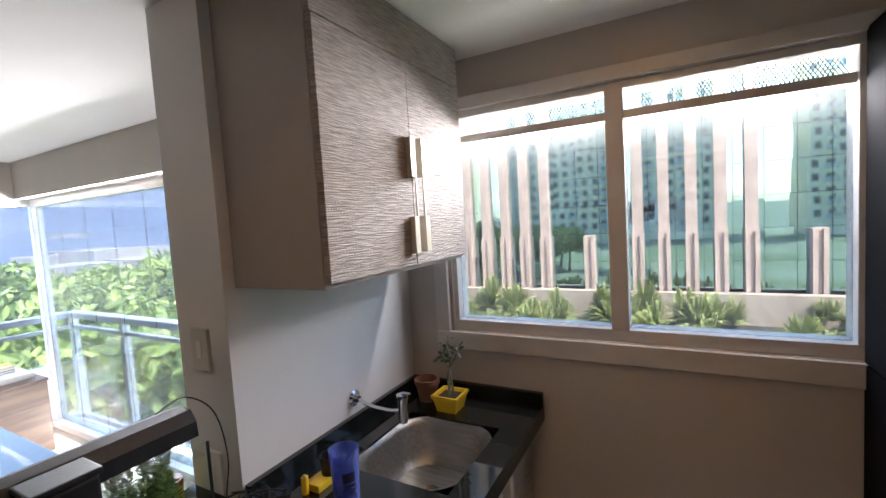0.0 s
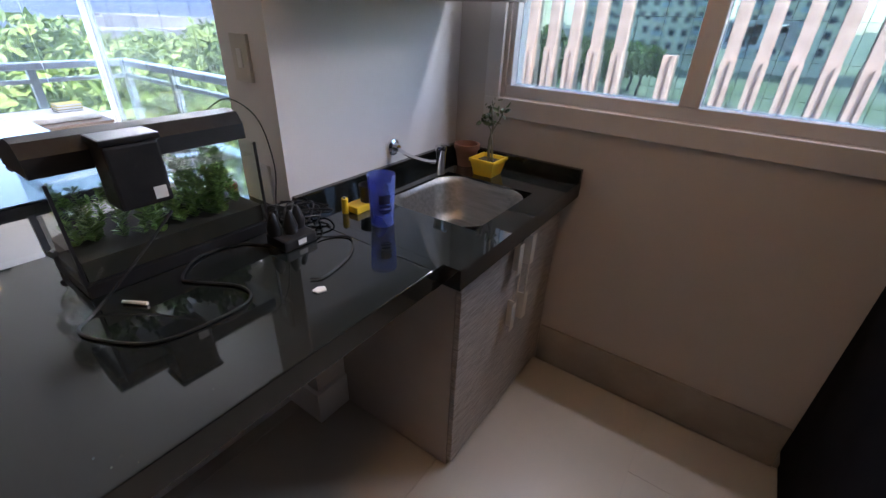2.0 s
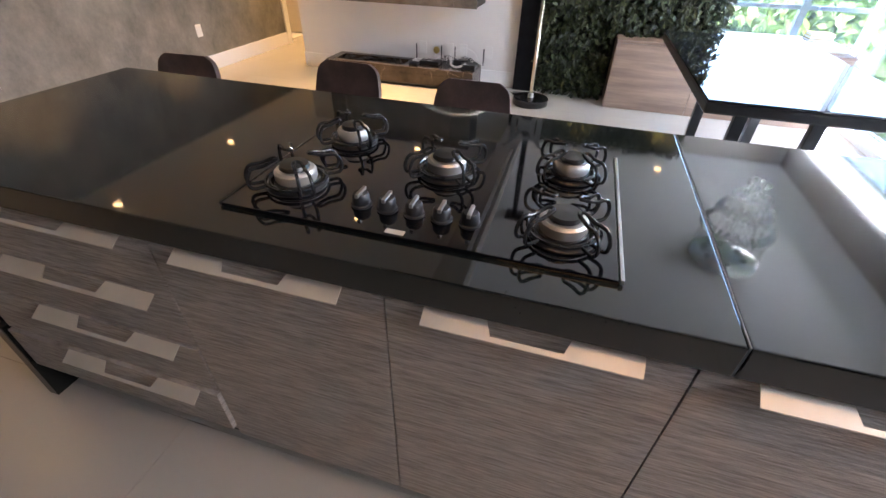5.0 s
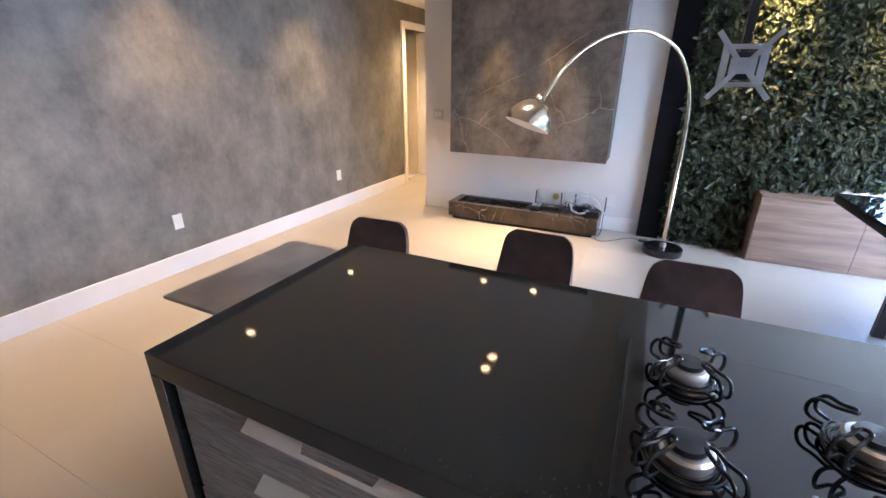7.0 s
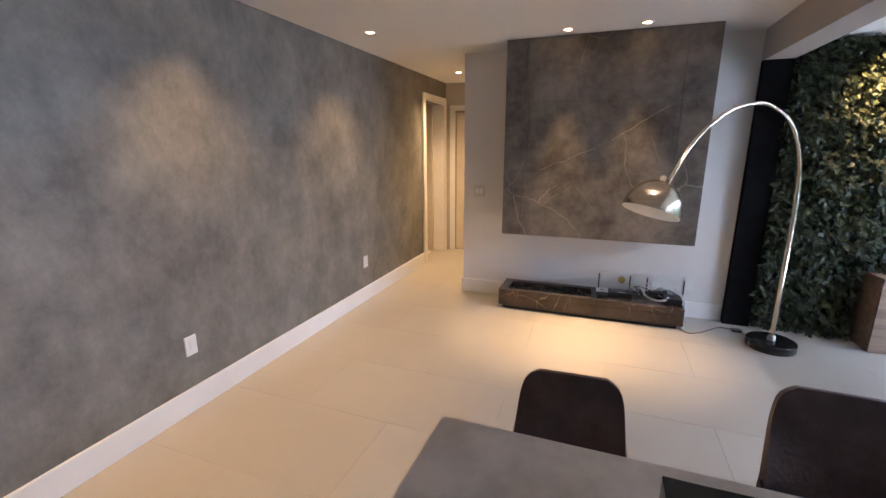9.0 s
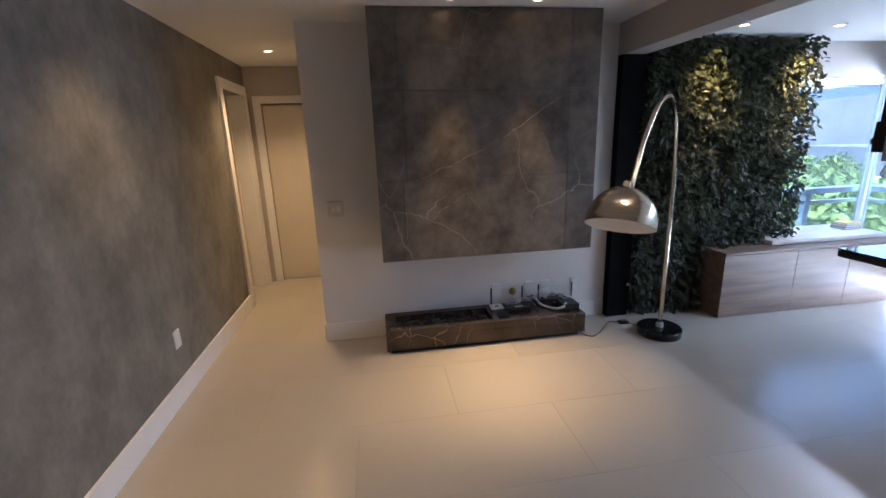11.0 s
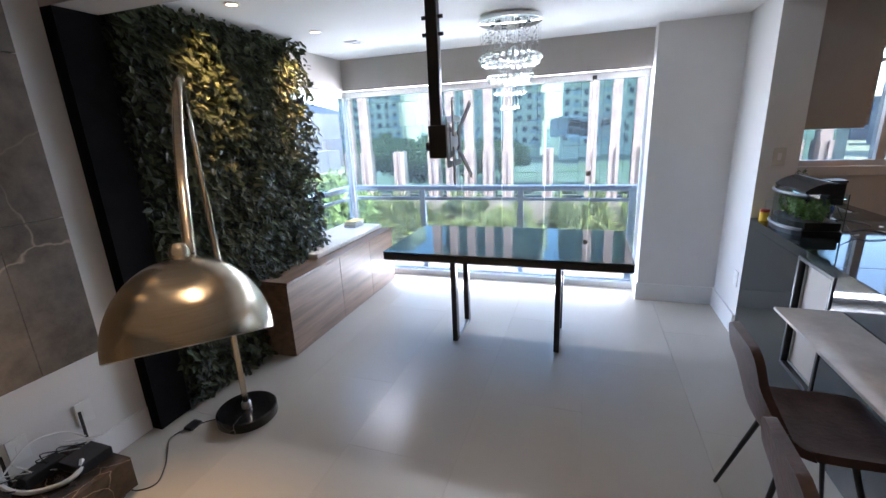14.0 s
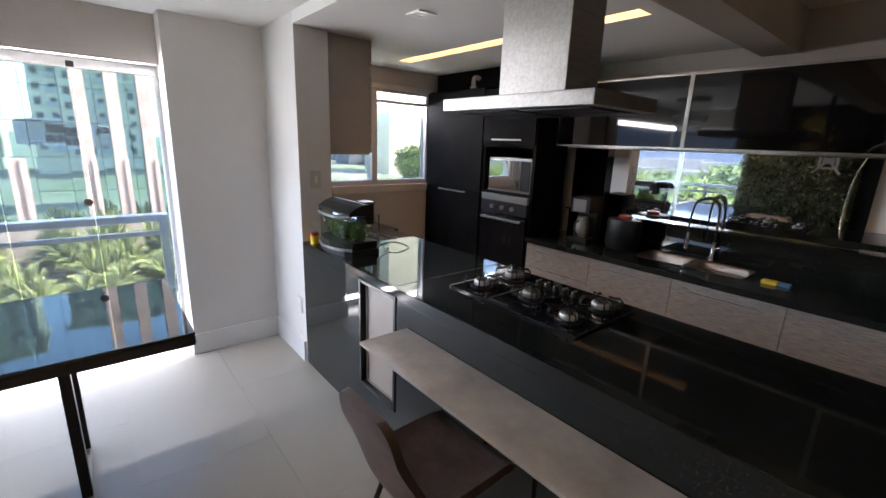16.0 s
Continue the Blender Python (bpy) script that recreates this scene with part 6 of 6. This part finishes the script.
part("pole", box(MX - 0.025, MX + 0.025, MY - 0.02, MY + 0.02, 1.52, 2.352, 0.004), M_BLACKMETAL, tm)
for z_ in (2.0, 2.065):
    part("bolt", tube([(MX - 0.045, MY, z_), (MX + 0.045, MY, z_)], 0.008, 8), M_BLACKMETAL, tm)
part("tilt_box", box(MX - 0.03, MX + 0.065, MY - 0.035, MY + 0.035, 1.50, 1.64, 0.005), M_BLACKMETAL, tm)
part("tilt_knob", tube([(MX - 0.05, MY, 1.55), (MX - 0.03, MY, 1.55)], 0.02, 10), M_BLACKMETAL, tm)
fx = MX + 0.072
for row in ((MY - 0.105, MY + 0.105, 1.65, 1.675), (MY - 0.105, MY + 0.105, 1.465, 1.49), (MY - 0.105, MY - 0.07, 1.49, 1.65), (MY + 0.07, MY + 0.105, 1.49, 1.65), (MY - 0.06, MY + 0.06, 1.53, 1.61)):
    part("bracket_bar", box(fx, fx + 0.006, *row, 0.001), M_BRACKET, tm, "pale grey bracket bar")
for s_, zz in ((-1, 1), (1, 1), (-1, -1), (1, -1)):
    a = Vector((fx + 0.012, MY + 0.03 * s_, 1.57 + 0.03 * zz))
    b = Vector((fx + 0.012 + 0.03, MY + 0.14 * s_, 1.57 + 0.165 * zz))
    d_ = (b - a).normalized()
    w_ = d_.cross(Vector((1, 0, 0))).normalized() * 0.013
    h_ = d_.cross(w_).normalized() * 0.003
    bm = bmesh.new()
    vs = [bm.verts.new(p + u * w_ + v * h_) for p in (a, b) for u, v in ((-1, -1), (1, -1), (1, 1), (-1, 1))]
    for q in ((3, 2, 1, 0), (4, 5, 6, 7), (0, 1, 5, 4), (1, 2, 6, 5), (2, 3, 7, 6), (3, 0, 4, 7)):
        bm.faces.new([vs[k] for k in q])
    bmesh.ops.recalc_face_normals(bm, faces=bm.faces)
    part("arm", bm, M_BRACKET, tm, "pale grey bracket arm")

# crystal chandelier
ch = thing("crystal_chandelier", (-2.84, 0.60, 2.37), "round chrome chandelier with strings of crystal balls", "chandelier")
CXc, CYc = -2.84, 0.60
part("canopy", lathe([(0.0, 0.0), (0.22, 0.0), (0.225, -0.006), (0.225, -0.035), (0.21, -0.042), (0.0, -0.042)], 48, (CXc, CYc, 2.369)), M_CHROME, ch, smooth=True)
for i in range(6):
    a = i * math.pi / 3
    part("lamp_holder", lathe([(0.0, 0.0), (0.022, 0.0), (0.022, -0.01), (0.0, -0.01)], 14, (CXc + 0.13 * math.cos(a), CYc + 0.13 * math.sin(a), 2.326)), M_BLACKMAT, ch)
ball_me = bpy.data.meshes.new("crystal_ball")
b = bmesh.new()
bmesh.ops.create_icosphere(b, subdivisions=2, radius=1.0)
b.to_mesh(ball_me)
b.free()
M_CRYSTAL = bpy.data.materials.new("crystal")
M_CRYSTAL.use_nodes = True
pb = M_CRYSTAL.node_tree.nodes["Principled BSDF"]
pb.inputs["Base Color"].default_value = (0.66, 0.68, 0.67, 1)
pb.inputs["Roughness"].default_value, pb.inputs["Transmission Weight"].default_value, pb.inputs["IOR"].default_value = 0.02, 1.0, 1.38
ball_me.materials.append(M_CRYSTAL)
ball_me.shade_smooth()
wires = bmesh.new()
for r, zc, count, br in ((0.215, 2.10, 30, 0.019), (0.20, 2.065, 26, 0.017), (0.16, 1.97, 24, 0.017), (0.15, 1.94, 20, 0.015), (0.105, 1.86, 16, 0.015), (0.06, 1.76, 9, 0.014)):
    for i in range(count):
        a = 2 * math.pi * i / count + zc * 7
        p = Vector((CXc + r * math.cos(a), CYc + r * math.sin(a), zc + rng.normal(0, 0.004)))
        ob = new("crystal_ball", ball_me)
        ob.parent = ch
        ob.location = p - ch.location
        ob.scale = (br, br, br)
        tube([p, (p.x, p.y, 2.33)], 0.0006, 3, wires)
part("wire", wires, M_STEEL, ch, "fine steel wires")["kind"] = "stuff"
beads = bmesh.new()
for i in range(240):
    a, r = rng.uniform(0, 6.28), 0.215 * math.sqrt(rng.random())
    zz = rng.uniform(2.13, 2.30)
    bmesh.ops.create_icosphere(beads, subdivisions=1, radius=rng.uniform(0.004, 0.008), matrix=Matrix.Translation((CXc + r * math.cos(a), CYc + r * math.sin(a), zz)))
tagged(part("bead", beads, M_CRYSTAL, ch, "tiny crystal beads", True), kind="stuff")


# downlights
def downlight(x, y, z_, watts, cone=75, target=None, colour=(1.0, 0.70, 0.42)):
    t = thing("downlight", (x, y, z_ - 0.005), "small recessed warm downlight with a white ring", "downlight", "ceiling downlights")
    part("ring", lathe([(0.030, -0.001), (0.045, -0.001), (0.045, -0.005), (0.032, -0.007), (0.030, -0.001)], 28, (x, y, z_)), M_TRIM, t, smooth=True)
    part("bulb", lathe([(0.0, -0.0008), (0.029, -0.0008), (0.029, -0.003), (0.0, -0.004)], 20, (x, y, z_)), M_WARM, t, "glowing warm bulb")
    spot(x, y, z_ - 0.012, watts, cone, 1.0, colour, target)


for x, y in ((-4.08, -2.75), (-4.08, -2.18)):
    downlight(x, y, 2.47, 6.5, 46, (x + 0.28, y, 0), colour=(1.0, 0.60, 0.22))
# The lamp at x -0.7 is an assumed one, added at the row's spacing.
for x in (-3.6, -2.15, -0.7):
    downlight(x, -4.25, 2.47, 2.4, 95, colour=(1.0, 0.60, 0.24))
downlight(-5.65, -4.18, 2.47, 4.5, 110, colour=(1.0, 0.60, 0.24))
for x in (-2.76, -2.6):
    downlight(x, -2.18, 2.47, 0.5, 100)
for y in (-0.52, 0.30):
    downlight(-4.26, y, 2.37, 3.6, 66, (-4.56, y, 1.95), (1.0, 0.64, 0.22))
vt = thing("ceiling_vent", (-4.2, 0.78, 2.365), "small white square recessed fitting in the ceiling", "ceiling fitting")
part("frame", boxes([(-4.26, -4.14, 0.72, 0.735, 2.362, 2.3695), (-4.26, -4.14, 0.825, 0.84, 2.362, 2.3695), (-4.26, -4.245, 0.735, 0.825, 2.362, 2.3695), (-4.155, -4.14, 0.735, 0.825, 2.362, 2.3695)]), M_TRIM, vt)
vt = thing("ceiling_spot", (-0.73, 0.0, 2.295), "square white recessed ceiling spot, unlit", "ceiling fitting")
part("frame", boxes([(-0.79, -0.67, -0.06, -0.04, 2.292, 2.2995), (-0.79, -0.67, 0.04, 0.06, 2.292, 2.2995), (-0.79, -0.77, -0.04, 0.04, 2.292, 2.2995), (-0.69, -0.67, -0.04, 0.04, 2.292, 2.2995)]), M_TRIM, vt)
part("bulb", lathe([(0.0, 0.0), (0.028, 0.0), (0.028, -0.004), (0.0, -0.005)], 16, (-0.73, 0.0, 2.2995)), M_PLASTIC, vt, "unlit bulb")


# chairs
def bar_chair(at, yaw):
    """A leather bucket chair on splayed steel legs, facing its own +x."""
    t = thing("dining_chair", (0, 0, 0), "brown leather bucket chair with black metal legs", "chair", "chairs at the bar table")
    prof = curve_points([Vector((a, 0, b)) for a, b in ((0.24, 0.455), (0.21, 0.475), (0.10, 0.462), (-0.03, 0.452), (-0.13, 0.462), (-0.185, 0.51), (-0.215, 0.60), (-0.24, 0.70), (-0.262, 0.80), (-0.272, 0.845))], 3)
    bm = bmesh.new()
    rows = []
    for i, p in enumerate(prof):
        f = i / (len(prof) - 1)
        half = 0.190 + 0.022 * math.sin(math.pi * min(1, f * 1.6)) - 0.045 * max(0, f - 0.6) / 0.4
        if f > 0.80:
            half *= math.sqrt(1 - 0.45 * ((f - 0.80) / 0.20) ** 3)
        if f < 0.06:
            half *= 0.94
        row = []
        for k in range(13):
            u = k / 6 - 1
            cup = abs(u) ** 2.6
            side = 0.055 * math.sin(math.pi * min(1.0, f * 1.25)) * cup
            nx, nz = (0, 1) if f < 0.4 else (1, 0.25) if f > 0.55 else (0.6, 0.8)
            row.append(bm.verts.new((p.x + nx * side, u * half, p.z + nz * side)))
        rows.append(row)
    for a, b in zip(rows, rows[1:]):
        for k in range(12):
            bm.faces.new((a[k], a[k + 1], b[k + 1], b[k]))
    bmesh.ops.recalc_face_normals(bm, faces=bm.faces)
    bmesh.ops.solidify(bm, geom=list(bm.faces), thickness=0.028)
    part("seat_shell", bm, M_LEATHER, t, smooth=True)
    for sx, sy in ((1, 1), (1, -1), (-1, 1), (-1, -1)):
        part("leg", tube([(0.10 * sx - 0.01, 0.11 * sy, 0.445), (0.20 * sx - 0.01, 0.20 * sy, 0.004)], 0.011, 10, taper=0.008), M_BLACKMETAL, t)
    part("leg_frame", boxes([(-0.11, 0.10, -0.012, 0.012, 0.428, 0.44), (-0.012, 0.012, -0.11, 0.11, 0.428, 0.44)]), M_BLACKMETAL, t)
    t.matrix_world = pose(*at, 0, 0, yaw)
    return t


chair = bar_chair((-1.44, -1.06, 0), 0)
copy_thing(chair, pose(-1.53, -1.69, 0, 0, 0, -2))
copy_thing(chair, pose(-1.37, -2.43, 0, 0, 0, 3))

# ---- floor tiles ----
shared = {}
TW, TL = 0.6, 1.19
i = 0
x = -6.44
while x < 1.2:
    y = -5.29 + (0.595 if i % 2 else 0.0) + 0.03
    while y < 1.63:
        x0, x1, y0, y1 = x, min(x + TW, 1.2), max(y, -4.80), min(y + TL, 1.63)
        if y1 - y0 > 0.05 and x1 - x0 > 0.05:
            key = (round(x1 - x0, 3), round(y1 - y0, 3))
            if key not in shared:
                hx, hy = key[0] / 2 - 0.0006, key[1] / 2 - 0.0006
                bm = box(-hx, hx, -hy, hy, -0.006, 0.0)
                me = bpy.data.meshes.new("tile")
                bm.to_mesh(me)
                bm.free()
                me.materials.append(M_TILE)
                shared[key] = me
            t = new("tile", shared[key])
            t.location = ((x0 + x1) / 2, (y0 + y1) / 2, 0)
            t.parent = floor
        y += TL
    x += TW
    i += 1
